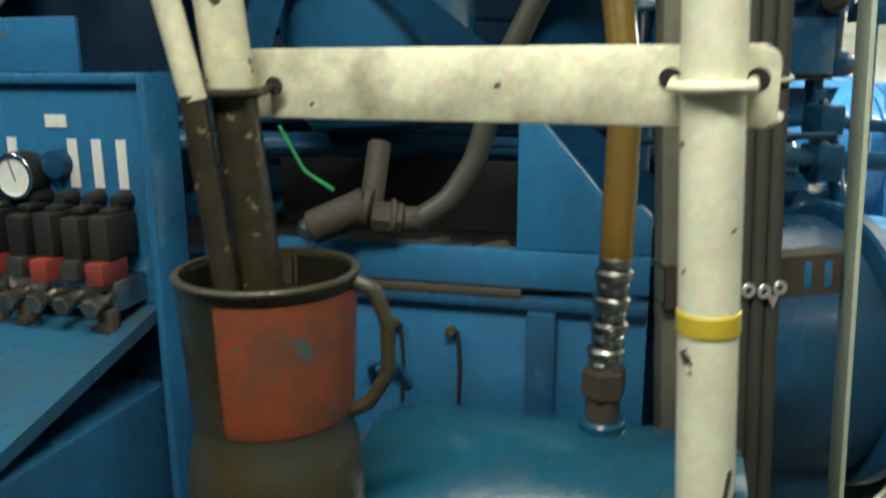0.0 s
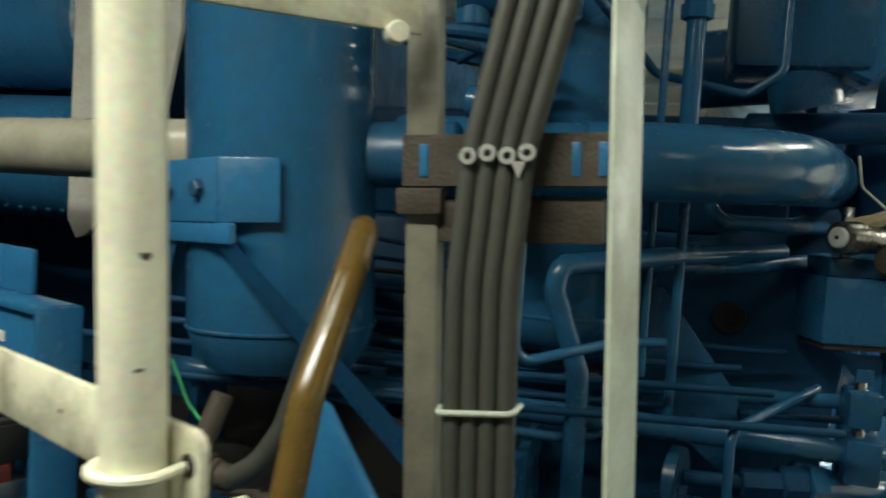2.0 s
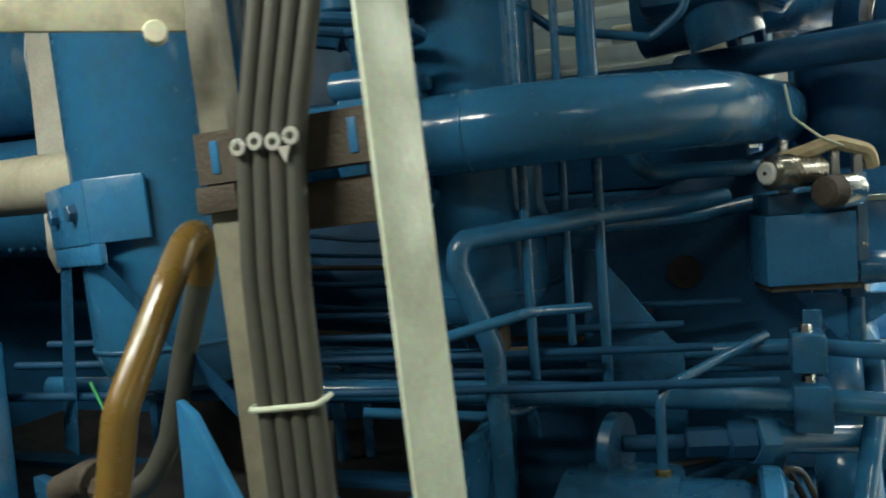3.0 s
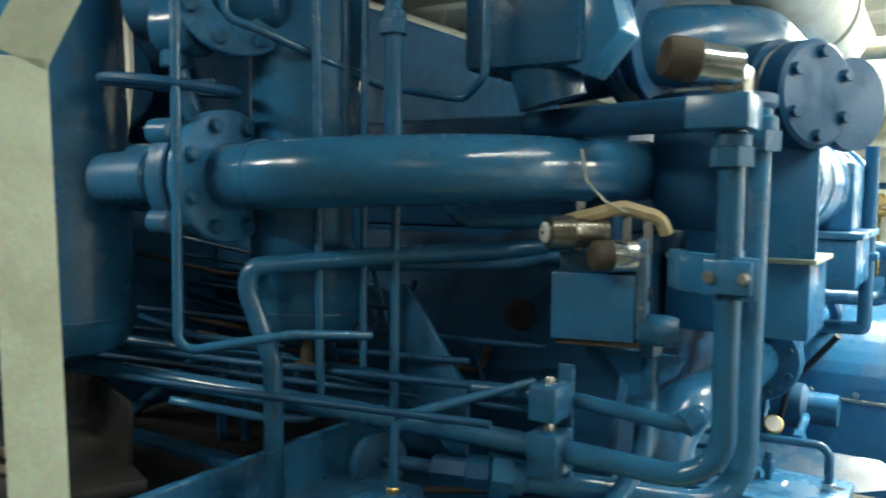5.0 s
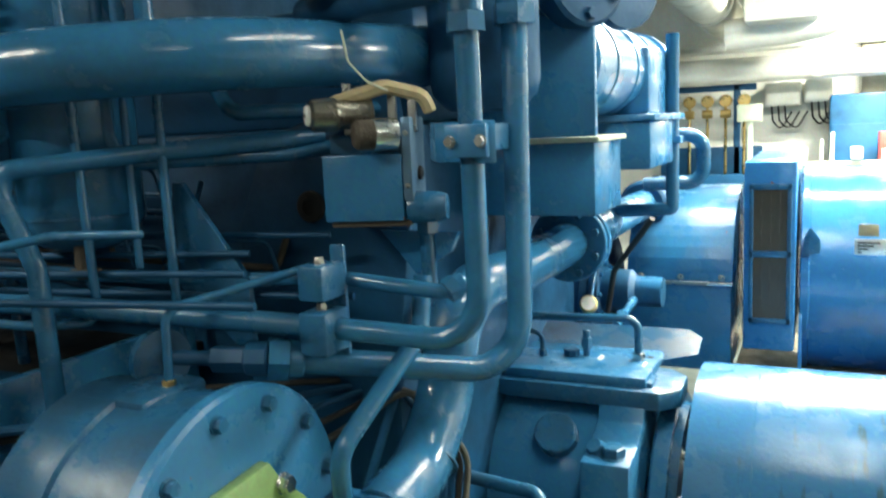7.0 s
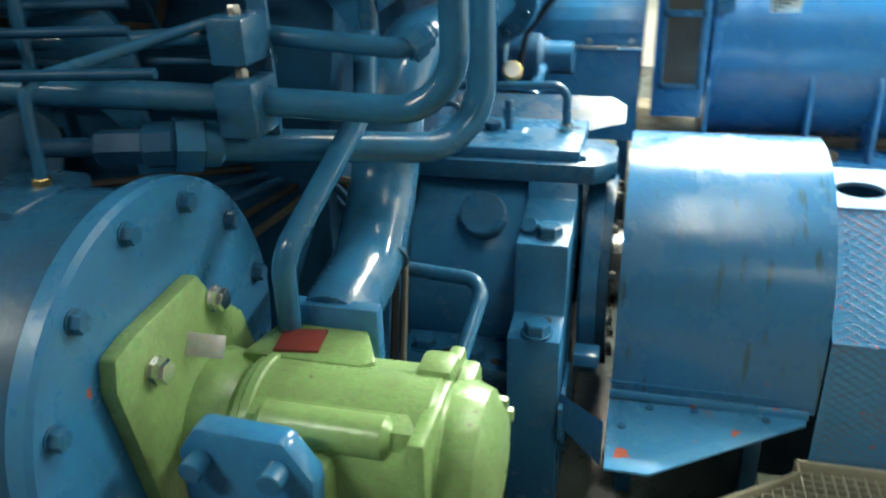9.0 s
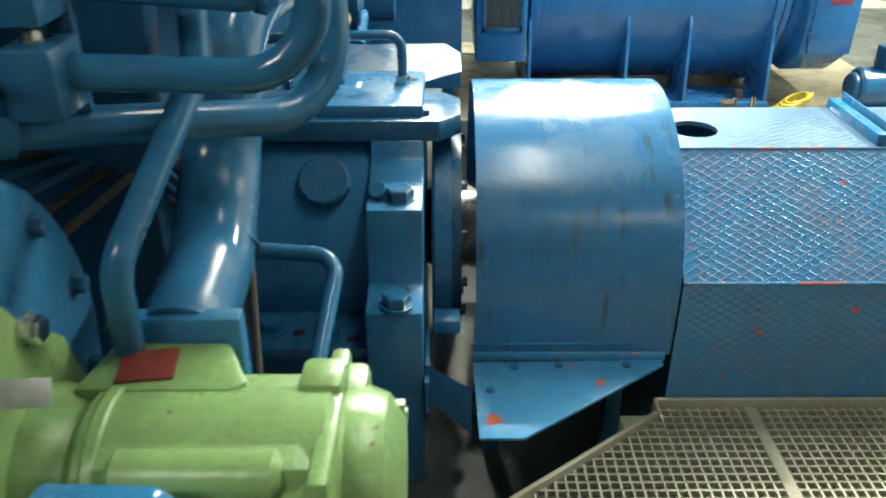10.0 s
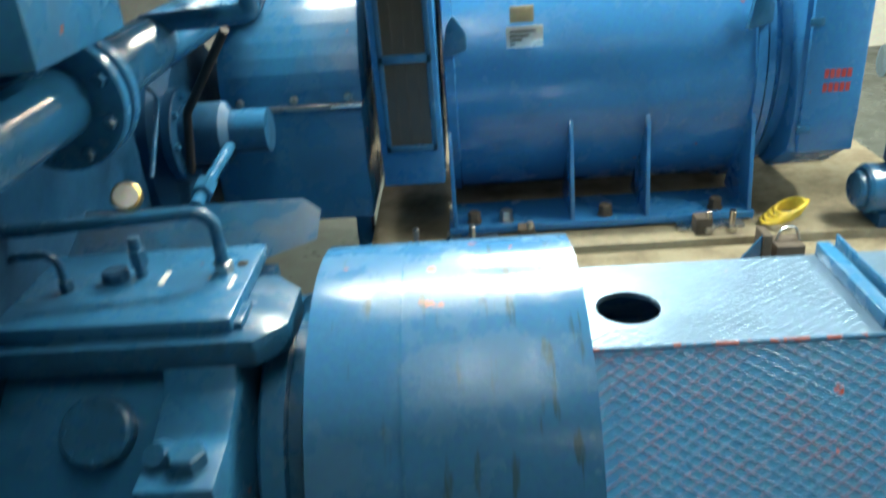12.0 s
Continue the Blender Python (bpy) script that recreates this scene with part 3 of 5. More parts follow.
part("tag", box(-0.03, 0.03, -0.016, 0.016, 0, 0.002, 0.0005, Matrix.Translation((-0.605, 0.50, 0.862)) @ Matrix.Rotation(radians(60), 4, "X") @ Matrix.Rotation(radians(20), 4, "Y")), PLATE, pump)
port = part("inlet_flange", prism([(-0.585, PZ - 0.13), (-0.41, PZ - 0.13), (-0.40, PZ + 0.03), (-0.435, PZ + 0.085), (-0.555, PZ + 0.09), (-0.585, PZ + 0.05)], "y", PY - 0.17, PY - 0.13, 0.01), BLUE, pump)
for x, z in ((-0.55, PZ + 0.045), (-0.445, PZ + 0.045), (-0.54, PZ - 0.1), (-0.44, PZ - 0.1)):
    part("cap_screw", rod((x, PY - 0.17, z), (x, PY - 0.20, z), 0.016, 16), BLUE_PIPE, port)
part("inlet_neck", box(-0.53, -0.40, PY - 0.14, PY - 0.08, PZ - 0.12, PZ + 0.02, 0.02), GREEN, pump)
part("inlet_pipe", tube([(-0.465, PY - 0.16, PZ - 0.06), (-0.465, PY - 0.28, PZ - 0.06), (-0.465, PY - 0.28, 0.05)], 0.05, 0.1, 24), BLUE_OILY, pump)

# ---- coolant main ----
main = thing("coolant_pipe", -0.47, 1.2, 0.74, "thick blue steel pipe rising from the green pump along the engine", "pipe")
part("pipe", tube([(-0.50, 0.69, 0.79), (-0.503, 0.875, 0.812), (-0.508, 1.005, 0.915), (-0.49, 1.06, 1.145), (-0.455, 1.32, 1.145), (-0.455, 2.95, 1.145)], 0.062, 0.16, 28, 10), BLUE_PIPE, main)
part("weld", ring(0.058, 0.0645, 0.006, (-0.500, 0.90, 0.82), (0, 0.75, 0.55)), BLUE_OILY, main)
part("weld", ring(0.058, 0.0645, 0.006, (-0.505, 1.03, 0.96), (0, 0.1, 1)), BLUE_OILY, main)
for y in (1.79, 1.835):
    fl = part("flange", ring(0.055, 0.118, 0.026, (-0.455, y, 1.145), (0, 1, 0), 48), BLUE, main)
    bolts(fl, (-0.455, y if y < 1.8 else y + 0.026, 1.145), (0, -1 if y < 1.8 else 1, 0), 0.094, 8, 0.012, 0.014, turn=0.4)
part("pump_flange", box(-0.585, -0.415, 0.672, 0.70, PZ - 0.05, PZ + 0.105, 0.004), BLUE, main)

# ---- hydraulic tubes and valve block ----


def run(name, points, r, bend, material, label, category="pipe", group="hydraulic tubes", nuts=()):
    lowest = min(points, key=lambda p: p[2])
    t = thing(name, *lowest, label, category, group)
    part("tube", tube(points, r, bend), material, t)
    for p, q in nuts:
        d = (Vector(q) - Vector(p)).normalized()
        part("union_nut", join(lathe([(0, 0), (r * 1.65, 0), (r * 1.65, r * 1.5), (0, r * 1.5)], p, d, 6), rod(Vector(p) + d * r * 1.4, Vector(p) + d * r * 2.6, r * 1.4, 16)), material, t)
    return t


T1 = "blue painted hydraulic tube with bends"
run("hydraulic_tube", [(-1.9, 0.35, 1.24), (-1.007, 0.566, 1.19), (-0.59, 0.70, 1.150), (-0.30, 0.74, 1.130), (-0.305, 0.739, 1.72)], 0.021, 0.085, BLUE_PIPE, T1, nuts=(((-0.305, 0.739, 1.66), (-0.305, 0.739, 1.72)),))
run("hydraulic_tube", [(-0.70, 0.655, 1.095), (-0.315, 0.975, 1.005), (-0.322, 1.02, 1.78)], 0.026, 0.10, BLUE_PIPE, T1, nuts=(((-0.70, 0.655, 1.095), (-0.66, 0.688, 1.087)), ((-0.322, 1.02, 1.70), (-0.322, 1.02, 1.78))))
run("hydraulic_tube", [(-1.7, 0.60, 1.24), (-0.861, 0.765, 1.216), (-0.60, 0.75, 1.235), (-0.372, 0.767, 1.212), (-0.35, 0.80, 1.235)], 0.0145, 0.04, BLUE_PIPE, T1, nuts=(((-0.375, 0.767, 1.213), (-0.345, 0.80, 1.238)),))
run("hydraulic_tube", [(-0.475, 0.87, 1.22), (-0.473, 0.842, 1.11), (-0.538, 0.629, 0.939), (-0.552, 0.655, 0.80)], 0.0185, 0.06, BLUE_PIPE, T1)
run("hydraulic_tube", [(-0.83, 0.534, 1.065), (-0.83, 0.54, 1.205), (-0.66, 0.76, 1.252)], 0.0085, 0.035, BLUE_PIPE, "thin blue tube with a brass nut on the housing", nuts=())
piece("brass_nut", join(rod((-0.83, 0.534, 1.05), (-0.83, 0.534, 1.078), 0.013, 6), rod((-0.83, 0.534, 1.04), (-0.83, 0.534, 1.055), 0.017, 12)), BRASS, "brass union nut on top of the blue housing", "fitting")
run("hydraulic_tube", [(-0.72, 0.92, 1.50), (-0.95, 0.66, 1.485), (-1.13, 0.474, 1.465), (-1.135, 0.47, 1.42), (-1.087, 0.49, 1.28), (-1.082, 0.50, 0.60)], 0.019, 0.05, BLUE_PIPE, T1)
run("hydraulic_tube", [(-1.038, 0.642, 2.3), (-1.038, 0.642, 1.465), (-0.773, 0.866, 1.468), (-0.55, 1.05, 1.50)], 0.0155, 0.06, BLUE_PIPE, T1)
run("hydraulic_tube", [(-0.9, 0.80, 1.62), (-0.86, 0.80, 1.555), (-0.62, 1.0, 1.555)], 0.016, 0.04, BLUE_PIPE, T1)
run("hydraulic_tube", [(-1.178, 0.34, 2.35), (-1.176, 0.34, 1.315), (-1.02, 0.48, 1.345), (-0.95, 0.62, 1.33)], 0.009, 0.03, BLUE_PIPE, "thin blue upright tube with a bend")
run("hydraulic_tube", [(-1.04, 0.55, 2.35), (-1.04, 0.575, 1.16), (-1.12, 0.50, 1.165), (-1.3, 0.42, 1.19)], 0.009, 0.03, BLUE_PIPE, "thin blue upright tube with a bend")
run("hydraulic_tube", [(-0.985, 0.64, 2.35), (-0.985, 0.64, 1.26)], 0.0075, 0.03, BLUE_PIPE, "thin blue upright tube beside the column")
run("hydraulic_tube", [(-0.93, 0.672, 2.3), (-0.93, 0.672, 1.18)], 0.0095, 0.03, BLUE_PIPE, "thin blue upright tube")
run("hydraulic_tube", [(-0.935, 0.665, 2.02), (-0.935, 0.667, 1.70)], 0.018, 0.03, BLUE_PIPE, "short blue upright tube with a nut", nuts=(((-0.935, 0.665, 1.92), (-0.935, 0.665, 2.0)),))
run("hydraulic_tube", [(-0.77, 0.74, 2.35), (-0.77, 0.74, 1.84), (-0.83, 0.76, 1.80), (-1.0, 0.72, 1.83), (-1.10, 0.47, 1.91), (-1.14, 0.42, 1.93), (-1.14, 0.42, 2.05)], 0.0085, 0.03, BLUE_PIPE, "thin blue tube bent over the pipe")
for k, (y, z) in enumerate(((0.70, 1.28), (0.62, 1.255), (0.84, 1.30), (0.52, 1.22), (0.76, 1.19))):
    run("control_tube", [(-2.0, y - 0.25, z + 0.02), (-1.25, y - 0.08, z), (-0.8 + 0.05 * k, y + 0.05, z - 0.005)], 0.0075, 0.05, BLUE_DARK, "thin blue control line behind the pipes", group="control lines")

run("brace_tube", [(-1.90, 0.75, 0.985), (-1.612, 0.75, 1.181), (-1.50, 0.76, 1.20)], 0.017, 0.04, BLUE_OILY, "blue slanted brace tube over the drip tray", "brace", "")
run("stand_pipe", [(-1.52, 0.75, 0.985), (-1.53, 0.75, 1.20)], 0.014, 0.04, BLUE_OILY, "short blue stand pipe on the drip tray", nuts=(((-1.528, 0.75, 1.16), (-1.53, 0.75, 1.20)),))
run("stand_pipe", [(-1.47, 0.78, 0.985), (-1.475, 0.78, 1.17)], 0.011, 0.04, BLUE_OILY, "short blue stand pipe on the drip tray")
run("stand_pipe", [(-1.70, 0.78, 1.20), (-1.72, 0.78, 1.50)], 0.013, 0.04, BLUE_DARK, "dark blue upright pipe behind the column")
tubes_ = random.Random(11)
for k in range(13):
    y, z = tubes_.uniform(0.72, 1.0), 1.16 + 0.024 * k + tubes_.uniform(-0.01, 0.01)
    x0, x1 = tubes_.uniform(-2.0, -1.75), tubes_.uniform(-1.35, -0.9)
    drop = tubes_.choice((-0.09, 0.07, -0.14))
    run("control_tube", [(x0, y, z + tubes_.uniform(0, 0.05)), ((x0 + x1) / 2, y + 0.02, z), (x1, y + 0.03, z - 0.01), (x1 + 0.03, y + 0.03, z - 0.01 + drop)], tubes_.choice((0.005, 0.006, 0.008)), 0.03,
        tubes_.choice((BLUE_DARK, BLUE_OILY, RUST)), "thin oily control line behind the pipes", group="control lines")

clamp = thing("pipe_clamp", -0.595, 0.69, 1.10, "blue steel double pipe clamp on the hydraulic tubes", "clamp")
part("upper_block", box(-0.625, -0.57, 0.66, 0.74, 1.205, 1.27, 0.006, None), BLUE_OILY, clamp)
part("lower_block", box(-0.625, -0.565, 0.655, 0.735, 1.105, 1.185, 0.006, None), BLUE_OILY, clamp)
part("strap", box(-0.60, -0.57, 0.735, 0.745, 1.09, 1.30, 0.002), BLUE_OILY, clamp)
part("bolt", hexhead((-0.60, 0.70, 1.27), (0, 0, 1), 0.01, 0.012), STEEL, clamp)
part("bolt", hexhead((-0.598, 0.695, 1.185), (0, 0, 1), 0.01, 0.012), STEEL, clamp)

# valve block, turned a little against the engine
VB = Matrix.Translation((-0.573, 0.825, 1.40)) @ Matrix.Rotation(radians(14.7), 4, "Z")
valve = thing("valve_block", -0.573, 0.85, 1.325, "blue hydraulic valve block with solenoids and bare steel end caps", "valve")
part("block", box(-0.08, 0.08, 0.0, 0.13, -0.068, 0.062, 0.003, VB), BLUE, valve)
part("side_plate", box(0.081, 0.10, 0.0, 0.12, -0.03, 0.13, 0.003, VB), SHINY, valve)
for zz in (0.10, 0.0):
    part("screw", rod(VB @ Vector((0.0905, 0.0, zz)), VB @ Vector((0.0905, -0.006, zz)), 0.005, 8), STEEL, valve)
part("top_block", box(-0.068, 0.07, 0.02, 0.12, 0.062, 0.10, 0.003, VB), BLUE_OILY, valve)
part("base_rim", box(-0.07, 0.09, 0.01, 0.12, -0.08, -0.068, 0.001, VB), RUST, valve)
part("solenoid", lathe([(0, 0), (0.024, 0), (0.031, 0.006), (0.033, 0.05), (0.029, 0.056), (0.029, 0.12), (0, 0.12)], VB @ Vector((-0.085, -0.04, 0.14)), VB.to_3x3() @ Vector((0.85, 0.5, 0)), 24), OILSTEEL, valve)
cap_ = part("white_cap", lathe([(0.020, 0), (0.020, -0.004), (0.017, -0.007), (0, -0.007)], VB @ Vector((-0.085, -0.04, 0.14)), VB.to_3x3() @ Vector((0.85, 0.5, 0)), 20), PAPER, valve)
part("centre_hole", lathe([(0.004, -0.0072), (0.003, -0.009), (0, -0.009)], VB @ Vector((-0.085, -0.04, 0.14)), VB.to_3x3() @ Vector((0.85, 0.5, 0)), 12), BLACK, cap_)
part("solenoid_cap", lathe([(0, 0), (0.022, 0.003), (0.028, 0.01), (0.029, 0.035), (0.029, 0.04)], VB @ Vector((0.0, -0.05, 0.10)), VB.to_3x3() @ Vector((0.85, 0.5, 0)), 24), RUST, valve)
part("solenoid_sleeve", lathe([(0.029, 0.04), (0.03, 0.042), (0.03, 0.085), (0.0, 0.085)], VB @ Vector((0.0, -0.05, 0.10)), VB.to_3x3() @ Vector((0.85, 0.5, 0)), 24), CHROME, valve)
for x, z in ((-0.04, 0.17), (0.05, 0.15), (0.09, 0.15)):
    part("post", box(x, x + 0.016, 0.03, 0.045, 0.10, z + 0.03, 0.002, VB), STEEL, valve)
part("tape_wrap", tube([VB @ Vector(p) for p in ((-0.055, 0.0, 0.16), (0.0, 0.0, 0.175), (0.05, 0.02, 0.19), (0.12, 0.04, 0.17), (0.13, 0.05, 0.14))], 0.014, 0.04, 8), RAG, valve, "brown oily tape wrapping")
part("wire", tube([VB @ Vector(p) for p in ((-0.03, 0.02, 0.3), (-0.02, 0.02, 0.24), (0.02, 0.0, 0.20), (0.06, 0.0, 0.18))], 0.0025, 0.02, 6), PALE, valve)
part("eye", ring(0.006, 0.014, 0.006, VB @ Vector((0.101, 0.06, 0.02)), VB.to_3x3() @ Vector((1, 0, 0)), 20), BLACK, valve)
part("plunger", lathe([(0, 0), (0.03, 0), (0.032, 0.01), (0.03, 0.06), (0.024, 0.075), (0, 0.075)], VB @ Vector((0.085, 0.03, -0.045)), VB.to_3x3() @ Vector((1, 0, 0)), 28), BLUE_OILY, valve)
part("drain_rod", rod((-0.49, 0.93, 1.18), (-0.49, 0.93, 1.33), 0.016), BLUE_PIPE, valve)
part("drain_nut", rod((-0.49, 0.93, 1.295), (-0.49, 0.93, 1.325), 0.024, 6), BLUE_PIPE, valve)

bracket = thing("pipe_bracket", -0.31, 0.76, 1.44, "blue steel bracket clamping the two upright tubes", "bracket")
part("arm", prism([(-0.44, 0.86), (-0.40, 0.80), (-0.27, 0.705), (-0.25, 0.72), (-0.40, 0.83), (-0.42, 0.88)], "z", 1.445, 1.515, 0.003), BLUE, bracket)
part("clamp_plate", box(-0.335, -0.26, 0.70, 0.715, 1.455, 1.51, 0.003), BLUE, bracket)
for x in (-0.325, -0.27):
    part("bolt", hexhead((x, 0.70, 1.482), (0, -1, 0), 0.009, 0.01), STEEL, bracket)
part("back_arm", box(-0.34, -0.325, 0.72, 1.06, 1.46, 1.51, 0.003), BLUE_OILY, bracket)

# manifold at the top of the tubes
mani = thing("manifold", -0.33, 0.75, 1.72, "blue manifold block with a wrapped solenoid above the tubes", "manifold")
part("block", box(-0.37, -0.27, 0.69, 0.79, 1.72, 1.775, 0.004), BLUE, mani)
part("solenoid", lathe([(0, 0), (0.03, 0), (0.034, 0.012), (0.034, 0.05), (0.03, 0.055)], (-0.39, 0.64, 1.83), (0.75, 0.6, -0.12), 24), RUST, mani)
part("sleeve", lathe([(0.03, 0.05), (0.031, 0.055), (0.031, 0.12), (0, 0.12)], (-0.39, 0.64, 1.83), (0.75, 0.6, -0.12), 24), CHROME, mani)
part("nut", box(-0.33, -0.28, 0.70, 0.76, 1.775, 1.82, 0.004), STEEL, mani)
part("rail", rod((-0.80, 1.0, 1.765), (-0.34, 0.79, 1.755), 0.032, 24), BLUE_DARK, mani)

# ---- big elbow pipe, valve and column ----
elbow = thing("charge_pipe", -0.85, 0.55, 1.575, "large blue elbow pipe with a bolted flange", "pipe")
part("pipe", tube([(-1.20, 0.482, 1.638), (-1.0, 0.482, 1.645), (-0.74, 0.66, 1.658), (-0.56, 1.28, 1.672)], 0.066, 0.5, 32, 10), BLUE_PIPE, elbow)
fl = part("flange", ring(0.06, 0.13, 0.03, (-1.222, 0.482, 1.638), (1, 0, 0), 56), BLUE, elbow)
bolts(fl, (-1.192, 0.482, 1.638), (1, 0, 0), 0.104, 8, 0.014, 0.014, turn=0.39)
for p, d in (((-1.10, 0.482, 1.642), (1, 0.0, 0.03)), ((-0.595, 1.15, 1.669), (0.28, 0.96, 0))):
    part("weld", ring(0.062, 0.068, 0.005, p, d), BLUE_OILY, elbow)
valve2 = thing("butterfly_valve", -1.26, 0.462, 1.50, "blue wafer butterfly valve between flanges", "valve")
part("body", ring(0.05, 0.118, 0.05, (-1.277, 0.462, 1.635), (1, 0, 0), 48), BLUE_OILY, valve2)
for a in range(4):
    an = math.pi / 4 + a * math.pi / 2
    part("lug", rod((-1.285, 0.462 + 0.12 * math.cos(an), 1.635 + 0.12 * math.sin(an)), (-1.225, 0.462 + 0.12 * math.cos(an), 1.635 + 0.12 * math.sin(an)), 0.026, 14), BLUE_OILY, valve2)
part("neck", rod((-1.255, 0.45, 1.74), (-1.27, 0.42, 1.84), 0.02), BLUE_OILY, valve2)
hw = part("handwheel", lathe([(0.112, -0.006), (0.12, -0.01), (0.131, -0.006), (0.134, 0), (0.131, 0.008), (0.12, 0.012), (0.112, 0.006), (0.112, -0.006)], (-1.278, 0.41, 1.81), (0.1, 0.0, 1), 48), BLUE_DARK, valve2)
for a in range(3):
    v = Vector((math.cos(a * 2.09), math.sin(a * 2.09), 0)) * 0.12
    part("spoke", rod(Vector((-1.278, 0.41, 1.81)), Vector((-1.278, 0.41, 1.81)) + v, 0.008, 8), BLUE_DARK, hw)
part("tail_pipe", rod((-1.42, 0.44, 1.635), (-1.27, 0.46, 1.635), 0.07, 32), BLUE_PIPE, valve2)

column = thing("coolant_column", -1.15, 0.64, 1.28, "thick upright blue manifold pipe with a rounded foot", "pipe")
part("pipe", lathe([(0, 0), (0.06, 0.008), (0.10, 0.03), (0.122, 0.07), (0.122, 1.1), (0, 1.1)], (-1.15, 0.66, 1.285), (0, 0, 1), 48), BLUE_PIPE, column)
part("weld", ring(0.12, 0.1245, 0.006, (-1.15, 0.66, 1.36), (0, 0, 1)), BLUE_OILY, column)
part("upper_branch", rod((-1.45, 0.47, 1.995), (-1.12, 0.58, 1.995), 0.075, 28), BLUE_OILY, column)
fl = part("upper_flange", ring(0.06, 0.125, 0.028, (-1.19, 0.50, 1.995), (0.75, -0.5, 0), 48), BLUE, column)
bolts(fl, Vector((-1.19, 0.50, 1.995)) + Vector((0.75, -0.5, 0)).normalized() * 0.028, (0.75, -0.5, 0), 0.1, 8, 0.014, 0.014, turn=0.39)
part("valve_bonnet", join(rod((-1.30, 0.44, 1.85), (-1.30, 0.44, 2.3), 0.03), rod((-1.33, 0.44, 1.93), (-1.24, 0.46, 1.93), 0.06)), BLUE_OILY, column)
part("drain_cock", join(rod((-1.10, 0.60, 1.24), (-1.10, 0.60, 1.31), 0.012, 8), rod((-1.12, 0.59, 1.255), (-1.06, 0.61, 1.255), 0.008, 8)), RUST, column, "dull brass drain cock")

# ---- engine ----
engine = thing("engine", -1.2, 1.9, -0.1, "large blue marine diesel engine with pipes and covers", "engine")
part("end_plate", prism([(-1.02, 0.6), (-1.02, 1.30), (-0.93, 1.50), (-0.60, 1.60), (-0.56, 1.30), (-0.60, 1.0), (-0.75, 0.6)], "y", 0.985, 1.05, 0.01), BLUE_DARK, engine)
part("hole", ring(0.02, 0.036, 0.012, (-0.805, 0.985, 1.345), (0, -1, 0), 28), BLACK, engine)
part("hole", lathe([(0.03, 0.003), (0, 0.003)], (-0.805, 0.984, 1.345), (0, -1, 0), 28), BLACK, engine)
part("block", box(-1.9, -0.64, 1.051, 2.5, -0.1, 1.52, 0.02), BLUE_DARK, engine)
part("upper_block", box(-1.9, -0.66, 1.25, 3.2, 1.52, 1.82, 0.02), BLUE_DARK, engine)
part("gusset", prism([(-0.98, 1.42), (-0.955, 1.42), (-0.80, 1.22), (-0.80, 1.05), (-0.98, 1.2)], "y", 0.74, 0.755, 0.002), BLUE_OILY, engine)
part("gusset", prism([(-0.60, 1.30), (-0.42, 1.30), (-0.44, 1.26), (-0.50, 1.22), (-0.52, 1.21)], "y", 0.93, 0.945, 0.002), BLUE, engine)
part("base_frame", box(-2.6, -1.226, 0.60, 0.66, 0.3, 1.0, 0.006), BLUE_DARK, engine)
# Added dark sheet, no engine part: hides pale background to keep the shade there.
part("dark_backing", box(-1.90, -1.88, 0.60, 1.05, 1.0, 1.55, 0.004), BLUE_DARK, engine)
part("base_rail", box(-1.225, -1.20, 0.16, 1.0, 0.2, 1.055, 0.004), BLUE, engine)
part("base_tray", box(-2.6, -1.226, 0.30, 1.05, 0.96, 0.985, 0.004), BLACK, engine, "oily drip tray coloured black")
part("filter_canister", lathe([(0, 0), (0.08, 0.005), (0.115, 0.04), (0.122, 0.07), (0.122, 0.26), (0.13, 0.27), (0.13, 0.29), (0, 0.29)], (-0.445, 1.16, 1.535), (0, 0, 1), 48), BLUE_DARK, engine)
# air cooler and exhaust trunk along the engine side
trunk = part("air_trunk", lathe([(0, 0), (0.13, 0), (0.142, 0.01), (0.142, 0.10), (0.135, 0.11), (0.135, 0.85), (0.145, 0.86), (0.145, 0.92), (0, 0.92)], (-0.40, 1.44, 1.655), (0.03, 1, -0.0), 48), BLUE, engine)
for h in (0.2, 0.42, 0.64):
    part("band", ring(0.134, 0.139, 0.018, Vector((-0.40, 1.44, 1.655)) + Vector((0.03, 1, 0)) * h, (0.03, 1, 0), 48), BLUE, trunk)
part("flange_plate", box(-0.56, -0.262, 1.40, 1.425, 1.47, 1.80, 0.004), BLUE, engine)
part("support_box", box(-0.62, -0.275, 1.44, 1.72, 1.27, 1.455, 0.006), BLUE, engine)
part("box_flange", box(-0.62, -0.262, 1.43, 1.735, 1.455, 1.468, 0.002), PALE, engine)
part("cooler_box", box(-0.62, -0.215, 1.84, 2.36, 1.36, 1.50, 0.008), BLUE, engine)
part("cooler_lid", box(-0.62, -0.20, 1.83, 2.38, 1.50, 1.52, 0.004), BLUE, engine)
part("cooler_housing", box(-0.60, -0.24, 1.95, 2.38, 1.52, 1.72, 0.01), BLUE, engine)
ex = part("exhaust_flange", ring(0.05, 0.118, 0.03, (-0.405, 1.47, 1.87), (0.85, -0.5, 0), 48), BLUE_DARK, engine)
bolts(ex, Vector((-0.405, 1.47, 1.87)) + Vector((0.862, -0.507, 0)) * 0.03, (0.85, -0.5, 0), 0.09, 6, 0.014, 0.014, BLUE_DARK)
part("exhaust_disc", lathe([(0, 0), (0.11, 0), (0.118, 0.008), (0.118, 0.05), (0, 0.05)], (-0.395, 1.46, 1.87), (0.85, -0.5, 0), 48), BLUE_DARK, ex)
part("blank_ring", ring(0.06, 0.12, 0.012, (-0.335, 1.425, 1.855), (0.85, -0.5, 0), 48), STEEL, ex)
